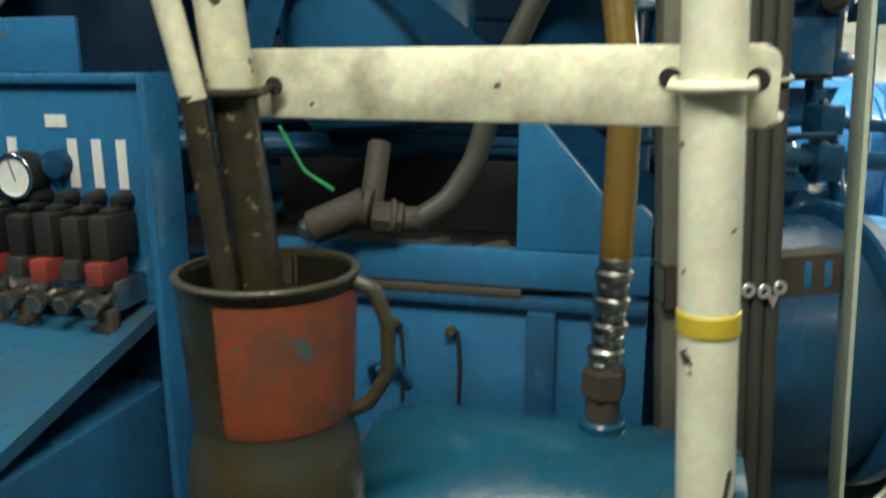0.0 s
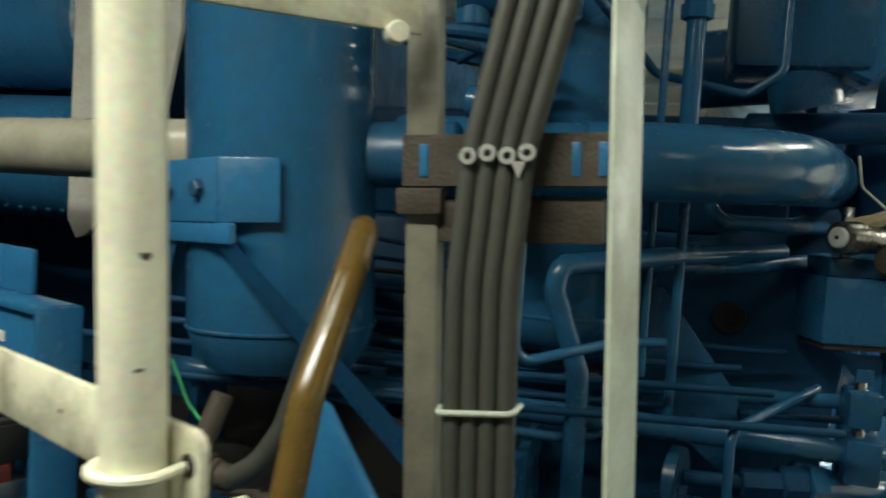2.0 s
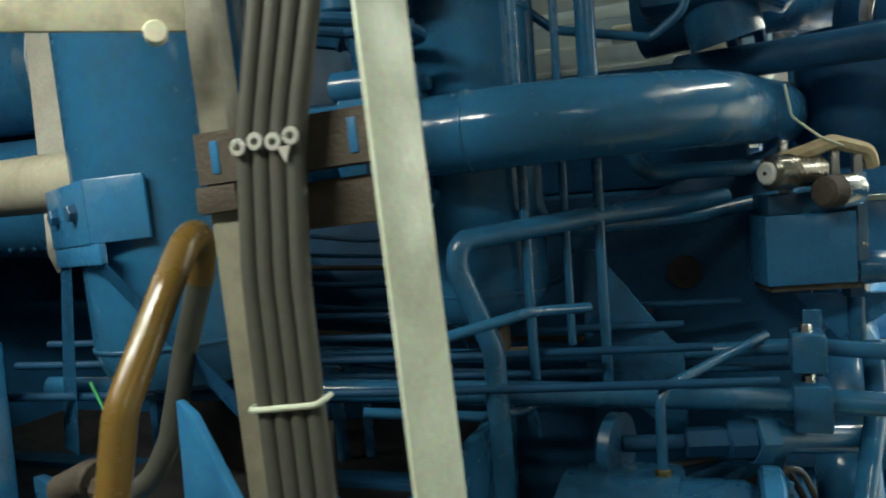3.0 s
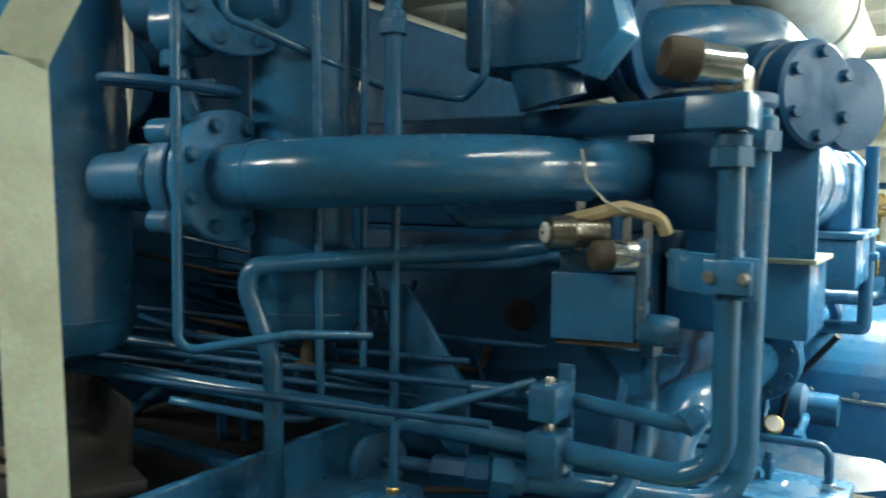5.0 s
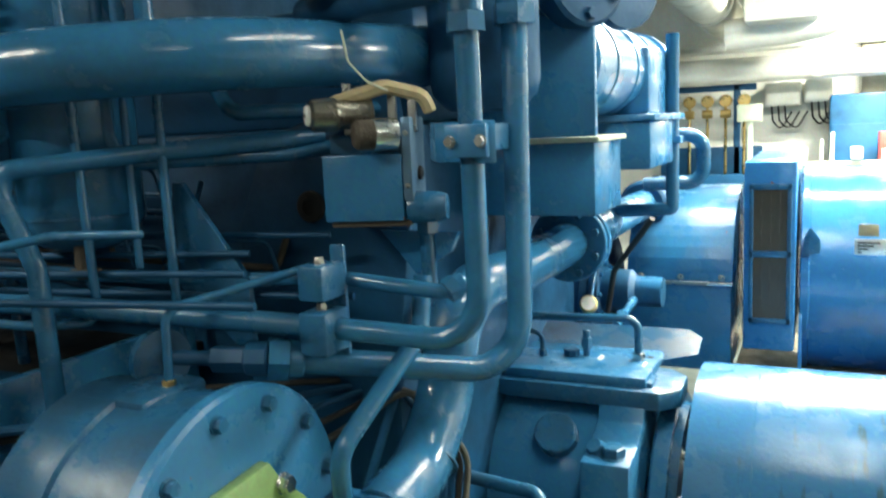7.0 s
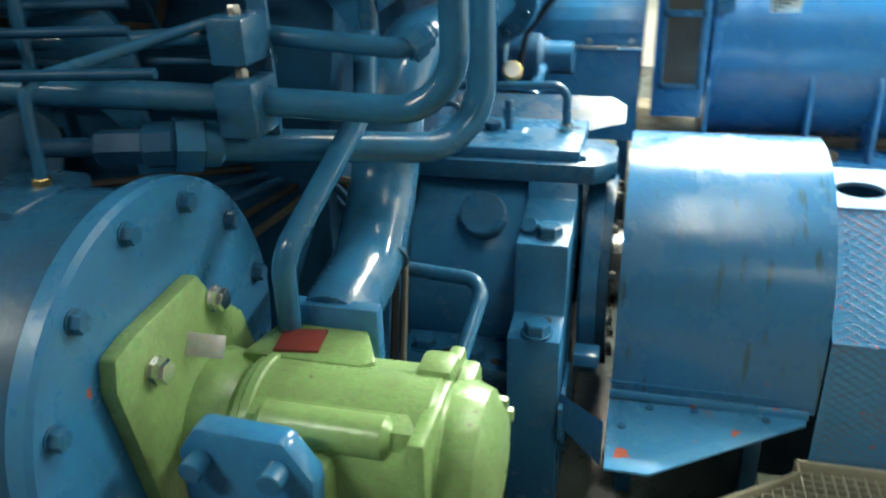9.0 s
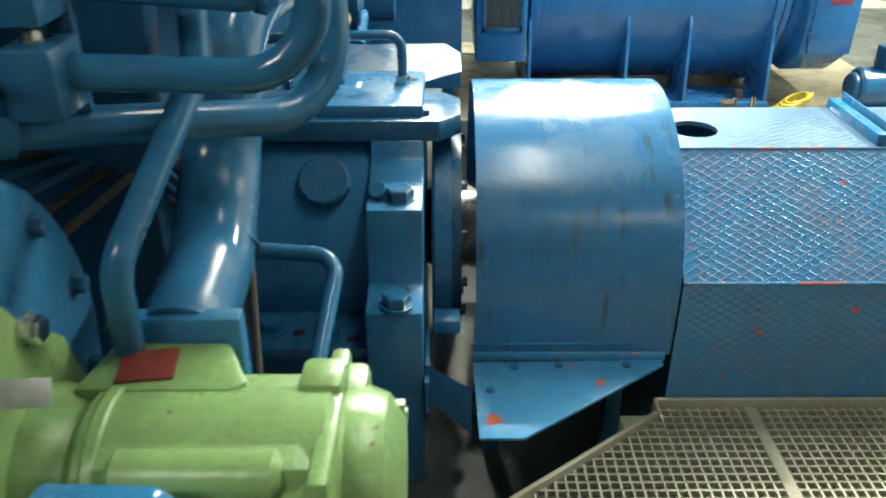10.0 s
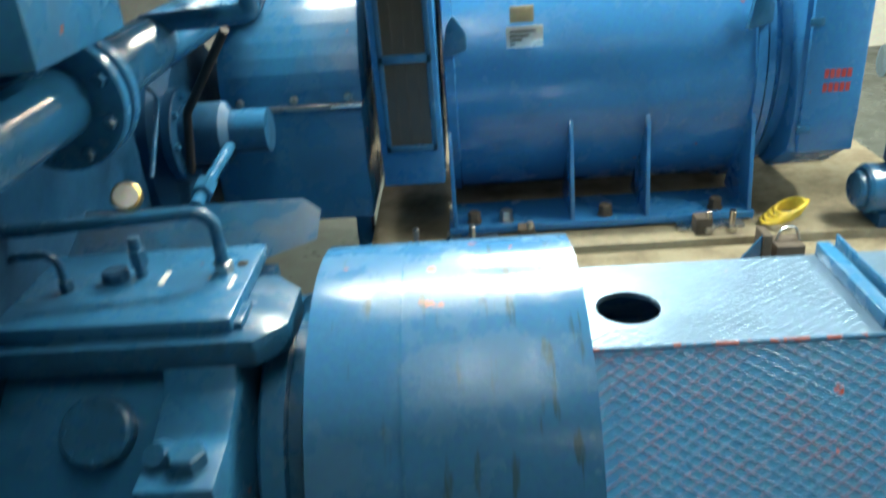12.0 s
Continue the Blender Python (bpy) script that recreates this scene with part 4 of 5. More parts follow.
part("second_disc", lathe([(0, 0), (0.105, 0), (0.11, 0.006), (0.11, 0.035), (0, 0.04)], (-0.235, 1.53, 1.835), (0.85, -0.5, 0), 40), BLUE_DARK, ex)
bolts(ex, Vector((-0.325, 1.42, 1.85)) + Vector((0.862, -0.507, 0)) * 0.068, (0.85, -0.5, 0), 0.095, 6, 0.015, 0.014, BLUE_DARK, turn=0.5)
part("blank_flange", lathe([(0, 0), (0.12, 0), (0.125, 0.006), (0.125, 0.06), (0.115, 0.068), (0, 0.068)], (-0.325, 1.42, 1.85), (0.85, -0.5, 0), 48), BLUE_DARK, ex)
part("turbo_duct", tube([(-0.9, 1.35, 1.95), (-0.62, 1.30, 1.97), (-0.45, 1.55, 2.0), (-0.45, 2.2, 2.0)], 0.10, 0.2, 32), BLUE_OILY, engine)
for p in ((-0.70, 1.315, 1.965), (-0.64, 1.305, 1.968)):
    part("duct_flange", ring(0.09, 0.14, 0.022, p, (1, -0.1, 0.05), 40), BLUE_DARK, engine)
part("cylinder_head", box(-0.86, -0.60, 0.80, 1.0, 1.86, 2.25, 0.02), BLUE_OILY, engine)
head = part("head_cover", prism([(-0.66, 1.87), (-0.60, 1.84), (-0.53, 1.92), (-0.55, 2.0), (-0.62, 2.05)], "y", 0.82, 0.93, 0.006), BLUE, engine)
part("head_elbow", tube([(-0.80, 0.86, 2.3), (-0.76, 0.86, 2.05), (-0.70, 0.90, 1.80)], 0.07, 0.12, 24), BLUE_OILY, engine)
part("side_pipe", tube([(-0.222, 2.26, 1.78), (-0.222, 2.25, 1.20), (-0.46, 2.25, 1.19)], 0.022, 0.012), BLUE_PIPE, engine)
part("pipe_clip", box(-0.26, -0.19, 2.22, 2.29, 1.42, 1.445, 0.003), BLUE, engine)
part("loop_pipe", tube([(-0.38, 2.55, 1.44), (-0.165, 2.58, 1.44), (-0.165, 2.6, 1.26), (-0.38, 2.55, 1.26)], 0.026, 0.06), BLUE_PIPE, engine)
part("drain_pipe", tube([(-0.399, 2.16, 0.80), (-0.399, 2.225, 0.811), (-0.444, 2.891, 0.802)], 0.016, 0.02), BLUE_PIPE, engine)
part("drain_union", rod((-0.395, 2.20, 0.811), (-0.402, 2.27, 0.811), 0.026, 6), BLUE_PIPE, engine)
part("stay_rod", tube([(-0.50, 2.45, 0.78), (-0.46, 2.4, 0.95), (-0.30, 2.3, 1.16)], 0.011, 0.04), BLACK, engine)
part("lower_pipe", tube([(-0.62, 2.35, 1.12), (-0.52, 2.4, 1.0), (-0.5, 2.2, 0.86)], 0.006, 0.03), BLUE_OILY, engine)
part("end_pipe", rod((-0.455, 2.90, 1.145), (-0.455, 3.05, 1.145), 0.1, 32), BLUE_DARK, engine)
part("oil_line", tube([(-0.95, 1.34, 0.60), (-0.378, 1.307, 0.575), (-0.41, 1.10, 0.43), (-0.47, 0.80, 0.28), (-0.47, 0.80, 0.05)], 0.018, 0.05), BLUE_PIPE, engine)
part("starter", lathe([(0, 0), (0.08, 0), (0.085, 0.01), (0.085, 0.16), (0.06, 0.18), (0.06, 0.28), (0, 0.28)], (-0.60, 2.62, 0.83), (1, 0, 0.0), 32), BLUE_OILY, engine)
sf = part("starter_flange", ring(0.02, 0.13, 0.03, (-0.58, 2.62, 0.83), (1, 0, 0), 40), BLUE_DARK, engine)
bolts(sf, (-0.55, 2.62, 0.83), (1, 0, 0), 0.11, 8, 0.011, 0.012)
part("flywheel_cover", rod((-0.9, 2.9, 0.72), (-0.6, 2.9, 0.72), 0.36, 48), BLUE_DARK, engine)
for k in range(5):
    part("cable", tube([(-0.95 + 0.03 * k, 0.75, 0.98 - 0.05 * k), (-0.72 + 0.03 * k, 1.05, 0.93), (-0.60 + 0.02 * k, 1.15, 0.72), (-0.58 + 0.02 * k, 1.0, 0.4)], 0.008, 0.08, 8), (BLACK, BLUE_DARK, BLUE_DARK, BLACK, RUBBER)[k], engine)
for k in range(6):
    part("hose", tube([(-1.75, 0.35, 0.72 + 0.03 * k), (-1.2, 0.50 - 0.015 * k, 0.86 + 0.022 * k), (-0.98, 0.62 - 0.03 * k, 0.95 + 0.01 * k), (-0.93, 0.8, 0.9)], 0.010, 0.1, 8), BLUE_DARK if k % 2 else BLACK, engine)
part("fitting_chain", join(rod((-0.90, 0.60, 1.095), (-0.80, 0.62, 1.095), 0.014), rod((-0.80, 0.62, 1.095), (-0.73, 0.64, 1.095), 0.026, 6), rod((-0.735, 0.64, 1.095), (-0.69, 0.655, 1.095), 0.034, 8)), BLUE_DARK, engine)
part("blank_disc", lathe([(0, 0), (0.06, 0), (0.06, 0.02), (0, 0.02)], (-0.92, 0.60, 1.09), (1, -0.3, 0), 32), BLUE_OILY, engine)

# ---- generator ----
GY, GZ, GRAD = 3.24, 0.84, 0.43
gen = thing("generator", 0.6, GY, 0.40, "blue horizontal generator with ribbed feet and a side terminal box", "generator")
part("frame", lathe([(0, 0), (GRAD, 0), (GRAD + 0.012, 0.004), (GRAD + 0.012, 0.03), (GRAD, 0.034), (GRAD, 0.90), (GRAD + 0.012, 0.904), (GRAD + 0.012, 0.93), (0, 0.93)], (0.165, GY, GZ), (1, 0, 0), 72), GENBLUE, gen)
part("foot_rail", box(0.15, 1.09, 2.76, 2.96, 0.405, 0.43, 0.004), GENBLUE, gen)
for x in (0.17, 0.535, 0.765, 1.075):
    part("rib", prism([(2.835, 0.76), (2.80, 0.70), (2.765, 0.43), (3.0, 0.43), (2.92, 0.6)], "x", x - 0.006, x + 0.006, 0.001), GENBLUE, gen)
for x in (0.23, 0.33, 0.64, 0.98):
    part("bolt", hexhead((x, 2.80, 0.43), (0, 0, 1), 0.02, 0.035), RUST if x != 0.33 else STEEL, gen)
inlet = part("air_inlet", box(-0.035, 0.15, 2.74, 3.75, 0.59, 1.325, 0.008), GENBLUE, gen)
part("grille_frame", join(box(-0.015, 0.135, 2.728, 2.742, 0.70, 0.72, 0.002), box(-0.015, 0.135, 2.728, 2.742, 0.96, 0.985, 0.002), box(-0.015, 0.135, 2.728, 2.742, 1.22, 1.24, 0.002),
                          box(-0.015, 0.0, 2.728, 2.742, 0.70, 1.24, 0.002), box(0.12, 0.135, 2.728, 2.742, 0.70, 1.24, 0.002)), BLUE_OILY, inlet)
for z0, z1 in ((0.72, 0.96), (0.985, 1.22)):
    part("grille_screen", box(0.0, 0.12, 2.734, 2.739, z0, z1, 0), DARKGLASS, inlet)
    for i in range(3):
        part("bar", box(0.025 + 0.033 * i, 0.03 + 0.033 * i, 2.731, 2.7335, z0, z1, 0), RUST, inlet)
part("end_ring", lathe([(0, 0), (GRAD + 0.01, 0), (GRAD + 0.01, 0.02), (GRAD - 0.03, 0.05), (GRAD - 0.03, 0.08), (0, 0.08)], (1.10, GY, GZ), (1, 0, 0), 64), GENBLUE, gen)
part("end_cover", prism([(2.95, 0.50), (2.80, 0.60), (2.78, 0.70), (2.78, 1.05), (2.86, 1.25), (3.62, 1.25), (3.7, 1.05), (3.7, 0.70), (3.53, 0.50)], "x", 1.18, 1.37, 0.012), GENBLUE, gen)
hatch = part("hatch", box(1.195, 1.355, 2.762, 2.778, 0.61, 1.06, 0.004), GENBLUE, gen)
for i, w in enumerate((0.075, 0.075)):
    for k in range(5):
        part("red_lettering", box(1.245 + 0.016 * k, 1.257 + 0.016 * k, 2.7605, 2.762, 0.83 - 0.04 * i, 0.855 - 0.04 * i, 0), REDP, hatch)
for z in (0.68, 0.99):
    part("latch", box(1.185, 1.225, 2.755, 2.765, z - 0.012, z + 0.012, 0.003), BLUE_OILY, gen)
for x, z in ((0.20, 1.0), (1.065, 1.02)):
    part("lifting_lug", prism([(x - 0.035, z - 0.05), (x + 0.035, z - 0.03), (x + 0.035, z + 0.02), (x, z + 0.07), (x - 0.02, z + 0.04)], "y", 2.80, 2.825, 0.004), BLUE_OILY, gen)
rating = part("name_plate", box(0.35, 0.455, 2.808, 2.813, 0.965, 1.025, 0.001), PLATE, gen, "worn aluminium rating plate")
for i in range(4):
    part("print_bar", box(0.36, 0.375 + 0.02 * i, 2.8065, 2.808, 0.972 + 0.012 * i, 0.978 + 0.012 * i, 0), BLACK, rating)
part("small_plate", box(0.362, 0.43, 2.812, 2.816, 1.035, 1.08, 0.001), RAG, gen, "brown small plate")

base = thing("steel_bed", 0.6, 2.9, -0.1, "oil-stained cream painted steel base under the generator", "base")
part("beam", box(-0.10, 1.7, 2.66, 3.8, -0.1, 0.395, 0.006), BASEPAINT, base)
part("shim", box(0.14, 0.30, 2.72, 2.80, 0.395, 0.405, 0.001), STEEL, base)
part("shim", box(0.85, 1.05, 2.72, 2.80, 0.395, 0.405, 0.001), STEEL, base)
for x in (0.36, 0.89):
    part("stop_block", box(x, x + 0.05, 2.68, 2.73, 0.395, 0.45, 0.003), RUST, base)
for x in (0.05, 0.22, 0.395, 0.93, 1.0):
    part("stud", join(rod((x, 2.69, 0.39), (x, 2.69, 0.47), 0.010, 10), rod((x, 2.69, 0.40), (x, 2.69, 0.42), 0.018, 6)), STEEL, base)
stopper = thing("lifting_block", 1.10, 2.53, 0.37, "rusty steel block with a bent wire handle on the walkway", "block")
part("block", box(1.06, 1.14, 2.49, 2.57, 0.373, 0.44, 0.006), RUST, stopper)
part("handle", tube([(1.07, 2.53, 0.44), (1.08, 2.53, 0.475), (1.12, 2.53, 0.485), (1.135, 2.53, 0.44)], 0.004, 0.02, 8), STEEL, stopper)
wedge = thing("angle_piece", 1.0, 2.53, 0.37, "offcut of blue and rusty angle steel lying on the walkway", "offcut")
part("web", prism([(0.945, 0.373), (1.02, 0.373), (1.02, 0.47)], "y", 2.50, 2.508), BLUE_OILY, wedge)
part("flange", box(1.021, 1.045, 2.49, 2.56, 0.373, 0.475, 0.002), RUST, wedge)
loop = [(1.15 + (0.055 - 0.004 * (a // 11)) * math.cos(a * 0.55) + 0.0008 * a, 2.72 + 0.045 * math.sin(a * 0.55), 0.405 + 0.0009 * a + 0.018 * (1 + math.cos(a * 0.55))) for a in range(46)]
piece("cable_coil", tube(loop, 0.006, 0.01, 6, 2), YELLOW, "yellow cable coiled on the generator base", "cable")

cc = thing("flywheel_guard", -0.3, 3.0, 0.1, "blue two-part flywheel guard between engine and generator", "guard")
part("upper_half", prism([(2.80, 0.84)] + [(3.24 - 0.44 * math.cos(math.pi * i / 24), 0.84 + 0.36 * math.sin(math.pi * i / 24)) for i in range(1, 24)] + [(3.68, 0.84)], "x", -0.50, -0.08, 0.004), BLUE, cc)
part("lower_half", box(-0.55, -0.085, 2.80, 3.66, 0.47, 0.832, 0.006), BLUE, cc)
part("joint_flange", box(-0.50, -0.08, 2.785, 2.83, 0.828, 0.842, 0.002), STEEL, cc)
for x in (-0.44, -0.28, -0.12):
    part("bolt", hexhead((x, 2.79, 0.86), (0, -1, 0), 0.011, 0.008), STEEL, cc)
part("leg", box(-0.16, -0.11, 2.9, 3.0, -0.1, 0.47, 0.003), BLUE_OILY, cc)

aux = thing("priming_pump", 1.5, 2.75, 0.36, "small dark blue motor pump beside the generator", "pump")
part("motor", join(rod((1.38, 2.72, 0.50), (1.62, 2.72, 0.50), 0.075, 28), rod((1.36, 2.72, 0.50), (1.40, 2.72, 0.50), 0.055, 24)), BLUE_OILY, aux)
part("terminal_box", box(1.45, 1.53, 2.68, 2.76, 0.57, 0.65, 0.005), BLUE_DARK, aux)
part("bracket", box(1.42, 1.56, 2.66, 2.78, 0.395, 0.44, 0.004), BLUE_DARK, aux)
piece("suction_pipe", tube([(1.5, 2.95, 0.82), (1.9, 2.9, 0.80), (4.19, 2.9, 0.80)], 0.05, 0.1, 20), BEIGE, "greasy beige pipe beside the generator", "pipe")

# ---- walkways ----
walkway = piece("walkway_plate", box(0.25, 3.0, 2.23, 2.655, 0.32, 0.37, 0.003), BASEPAINT, "worn brown chequer plate walkway between covers", "walkway", "structure")
chequer("chequer_pattern", walkway, (0.30, 2.24, 0.3705), (1, 0, 0), (0, 1, 0), 2.0, 0.41, 0.036, BASEPAINT)
deck = thing("grating", 0.9, 1.2, -0.1, "galvanised steel floor grating with a cut corner", "grating", kind="structure")
bar_x = box(-0.0025, 0.0025, -0.5, 0.5, -0.015, 0.0, 0)
mesh_x = bpy.data.meshes.new("bar")
bar_x.to_mesh(mesh_x)
bar_x.free()
mesh_x.materials.append(GALV)
GX0, GX1, GY0, GY1, GT = -0.30, 1.50, 0.45, 1.44, 0.05


def grid_bar(x, y, length, along):
    ob = new("bar", mesh_x)
    ob.parent = deck
    ob.matrix_basis = Matrix.Translation(Vector((x, y, GT)) - ORIGIN[deck]) @ (Matrix.Rotation(radians(-90), 4, "Z") if along == "x" else Matrix()) @ Matrix.Diagonal((1, length, 1, 1))
    return ob


def left_edge(y):
    """The slanted edge: from beside the guard out towards the gearbox."""
    return 0.39 if y > 1.40 else 0.39 - (1.40 - y) * 1.35


y = GY0
while y < GY1:
    x0 = max(-0.35, left_edge(y))
    grid_bar((x0 + 1.6) / 2, y, 1.6 - x0, "x")
    y += 0.025
x = -0.3
while x < 1.6:
    ya = GY0
    yb = GY1 if x > 0.39 else 1.40 - (0.39 - x) / 1.35
    if yb > ya:
        grid_bar(x, (ya + yb) / 2, yb - ya, "y")
    x += 0.025
part("edge_strip", box(0.388, 1.6, 1.435, 1.447, 0.0, 0.075, 0.002), GALV, deck)
part("edge_strip", box(0.384, 0.394, 1.395, 1.44, 0.0, 0.075, 0.002), GALV, deck)
ed = Matrix.Translation((0.39, 1.40, 0)) @ Matrix.Rotation(math.atan2(-1, -1.35), 4, "Z")
part("edge_strip", box(0.0, 1.05, -0.006, 0.006, 0.0, 0.072, 0.002, ed), GALV, deck)
part("cross_bar", box(0.62, 0.65, GY0, 1.44, 0.0, 0.052, 0.002), GALV, deck)
piece("bilge_block", box(0.30, 0.40, 1.36, 1.43, -0.1, 0.03, 0.006), PALE, "pale block under the guard", "block")

# ---- ladder, cables and posts beside the walkway ----
lad = thing("cable_ladder", -1.14, 0.0, 0.05, "upright cable ladder with rusty rungs and pale flat rail", "cable ladder")
part("rail", box(-1.250, -1.212, -0.008, 0.022, 0.05, 2.72, 0.003), GRIMY, lad, "grime-covered beige rail")
FLAT = Matrix.Translation((-1.007, -0.03, 0)) @ Matrix.Rotation(radians(69), 4, "Z")
part("rail", box(-0.036, 0.036, -0.003, 0.003, 0.05, 1.772, 0.001, FLAT), PALE, lad, "pale green flat rail")
part("rail_top", box(-0.036, 0.036, -0.003, 0.003, 0.0, 0.6, 0.001, FLAT @ Matrix.Translation((0, 0, 1.77)) @ Matrix.Rotation(radians(26), 4, "Y")), PALE, lad)
for z in (1.605, 1.085):
    rung = part("rung", prism([(-0.02, z - 0.028), (0.02, z - 0.028), (0.02, z - 0.023), (-0.015, z - 0.023), (-0.015, z + 0.023), (0.02, z + 0.023), (0.02, z + 0.028), (-0.02, z + 0.028)], "x", -1.25, -1.012), RUST, lad)
    for x in (-1.225, -1.058, -1.03):
        part("slot", box(x - 0.005, x + 0.005, -0.0215, -0.019, z - 0.018, z + 0.018, 0.001), BLUE, rung)
LADDER_CABLES = []
part("lower_channel", box(-1.25, -1.03, -0.005, 0.03, 1.515, 1.565, 0.002), RUST, lad)
part("rail_clip", box(-1.258, -1.205, -0.02, 0.004, 1.545, 1.575, 0.003), RUST, lad)
for i in range(4):
    x = -1.182 + 0.0195 * i
    LADDER_CABLES.append(piece("cable", tube([(x - 0.004, -0.052, 0.05), (x - 0.002, -0.052, 1.0), (x, -0.05, 1.34), (x + 0.002, -0.05, 1.47), (x + 0.017, -0.05, 1.61), (x + 0.052 + 0.002 * i, -0.046, 1.76), (x + 0.13, -0.04, 2.1), (x + 0.16, -0.04, 2.7)], 0.0104, 0.5, 12), RUBBER,
          "grey rubber-sheathed power cable tied to the ladder", "cable", group="cables on the ladder"))
for z, dx in ((1.607, 0.017), (1.085, 0.0)):
    strap = thing("perforated_strap", -1.15 + dx, -0.064, z - 0.012, "perforated steel strap holding the cables", "strap", "cable straps")
    LADDER_CABLES.append(strap)
    for i in range(4):
        part("eyelet", ring(0.0040, 0.0092, 0.003, (-1.182 + dx + 0.0205 * i, -0.0635, z + (0.002 if i % 2 else -0.001)), (0, -1, 0), 16), PLATE, strap)
    part("tail", prism([(-1.137 + dx, z - 0.007), (-1.122 + dx, z - 0.007), (-1.129 + dx, z - 0.024)], "y", -0.066, -0.0635), PLATE, strap)
part_t = thing("cable_tie", -1.15, -0.064, 1.335, "pale plastic cable tie round the cables", "cable tie")
part("band", tube([(-1.197, -0.04, 1.337), (-1.195, -0.063, 1.336), (-1.115, -0.0635, 1.340), (-1.110, -0.04, 1.345)], 0.0035, 0.008, 8), PALE, part_t)

PX, PYY = -1.343, -0.360
post = thing("pipe_post", PX, PYY, -0.1, "cream painted upright pipe with a yellow tape band", "pipe")
part("pipe", rod((PX, PYY, -0.1), (PX, PYY, 2.74), 0.0247, 28), CREAM, post)
part("tape", ring(0.0240, 0.0260, 0.023, (PX, PYY, 1.142), (0, 0, 1), 28), YELLOW, post)
for z, a, tilt in ((0.985, 0.9, 0.3), (0.965, -0.9, -0.35), (1.01, 0.3, 0.2)):
    part("chip", box(-0.0025, 0.0025, -0.0006, 0.0006, -0.016, 0.016, 0, Matrix.Translation((PX, PYY, z)) @ Matrix.Rotation(a * 0.6 + 0.2, 4, "Z") @ Matrix.Translation((0, -0.0247, 0)) @ Matrix.Rotation(tilt, 4, "Y")), RUST, post)
post2 = thing("pipe_post", -1.735, -0.18, 1.12, "dirty cream pipe with peeling paint ending in the oil can", "pipe")
part("pipe", rod((-1.734, -0.18, 1.33), (-1.80, -0.18, 2.74), 0.0228, 24), CREAM_DIRTY, post2)
part("oily_end", rod((-1.722, -0.18, 1.10), (-1.734, -0.18, 1.333), 0.0225, 24), OILYCREAM, post2, "oil-soaked lower end")
post3 = thing("drain_pipe", -1.76, -0.195, 1.11, "thin dirty cream drain pipe beside the thick one", "pipe")
part("oily_end", tube([(-1.752, -0.205, 1.11), (-1.766, -0.205, 1.335)], 0.0124, 0.1, 14), OILYCREAM, post3, "oil-soaked lower end")
part("pipe", tube([(-1.765, -0.205, 1.33), (-1.785, -0.202, 1.45), (-1.807, -0.20, 1.52), (-1.858, -0.20, 1.66), (-1.87, -0.20, 1.80), (-1.87, -0.20, 2.74)], 0.0125, 0.05, 14), CREAM_DIRTY, post3)
loop_ = thing("drain_pipe", -1.934, -0.20, 1.63, "cream pipe with a u-bend hanging from the deckhead", "pipe")
part("pipe", tube([(-1.908, -0.20, 2.74), (-1.908, -0.20, 1.645), (-1.960, -0.20, 1.645), (-1.960, -0.20, 2.74)], 0.0125, 0.025, 14), CREAM_DIRTY, loop_)
part("joint", ring(0.011, 0.0145, 0.010, (-1.807, -0.20, 1.52), (-0.35, 0, 1), 16), RUST, post3)

BANG = math.atan2(-0.19, 0.392)
UM = Matrix.Translation((PX, PYY, 1.343)) @ Matrix.Rotation(BANG, 4, "Z") @ Matrix.Translation((0, 0.0255, 0))
fbar = thing("flat_bar", PX, PYY, 1.30, "cream painted flat bar with u-bolts joining the pipes", "bracket")
part("bar", prism([(-0.452, -0.033), (0.044, -0.033), (0.050, -0.027), (0.050, 0.02), (0.046, 0.028), (0.036, 0.033), (-0.452, 0.033)], "y", 0.0, 0.008, 0.002), CREAM_BAR, fbar).data.transform(Matrix.Translation(-ORIGIN[fbar]) @ UM @ Matrix.Translation(ORIGIN[fbar]))
part("end_pin", rod(UM @ Vector((0.045, 0.009, -0.028)), UM @ Vector((0.052, 0.04, -0.026)), 0.0055, 10), CREAM_BAR, fbar)
for c, r, mat in (((PX, PYY, 1.343), 0.0247, CREAM), ((-1.7345, -0.18, 1.335), 0.0226, OILYCREAM)):
    p = Matrix.Translation(c) @ Matrix.Rotation(BANG, 4, "Z")
    k = r + 0.005
    pts = [p @ Vector((-k, 0.04, 0.006))] + [p @ Vector((k * math.cos(math.pi + math.pi * i / 10), k * math.sin(math.pi + math.pi * i / 10), 0)) for i in range(11)] + [p @ Vector((k, 0.04, 0.006))]
    part("u_bolt", tube(pts, 0.0048, 0.004, 10, 3), mat, fbar)
    for sx in (-k, k):
        part("slot", lathe([(0, 0), (0.009, 0), (0.009, 0.002), (0, 0.002)], p @ Vector((sx + (0.004 if sx > 0 else -0.004), 0.0265, 0.006)), UM.to_3x3() @ Vector((0, -1, 0)), 16), BLACK, fbar)
hbar = thing("flat_bar", -1.345, -0.13, 1.73, "cream painted flat bar above the ladder", "bracket")
HM = Matrix.Translation((-1.345, -0.135, 1.765)) @ Matrix.Rotation(math.atan2(0.11, 0.143), 4, "Z")
part("bar", box(-0.35, 0.14, 0.0, 0.008, -0.034, 0.034, 0.003, HM), CREAM_BAR, hbar)
part("nut", rod(HM @ Vector((0.11, -0.01, -0.036)), HM @ Vector((0.11, 0.012, -0.036)), 0.012, 12), CREAM, hbar)

CANX, CANY = -1.708, -0.196
can = thing("oil_can", CANX, CANY, 0.80, "oily orange tin can with a handle catching drips", "can")
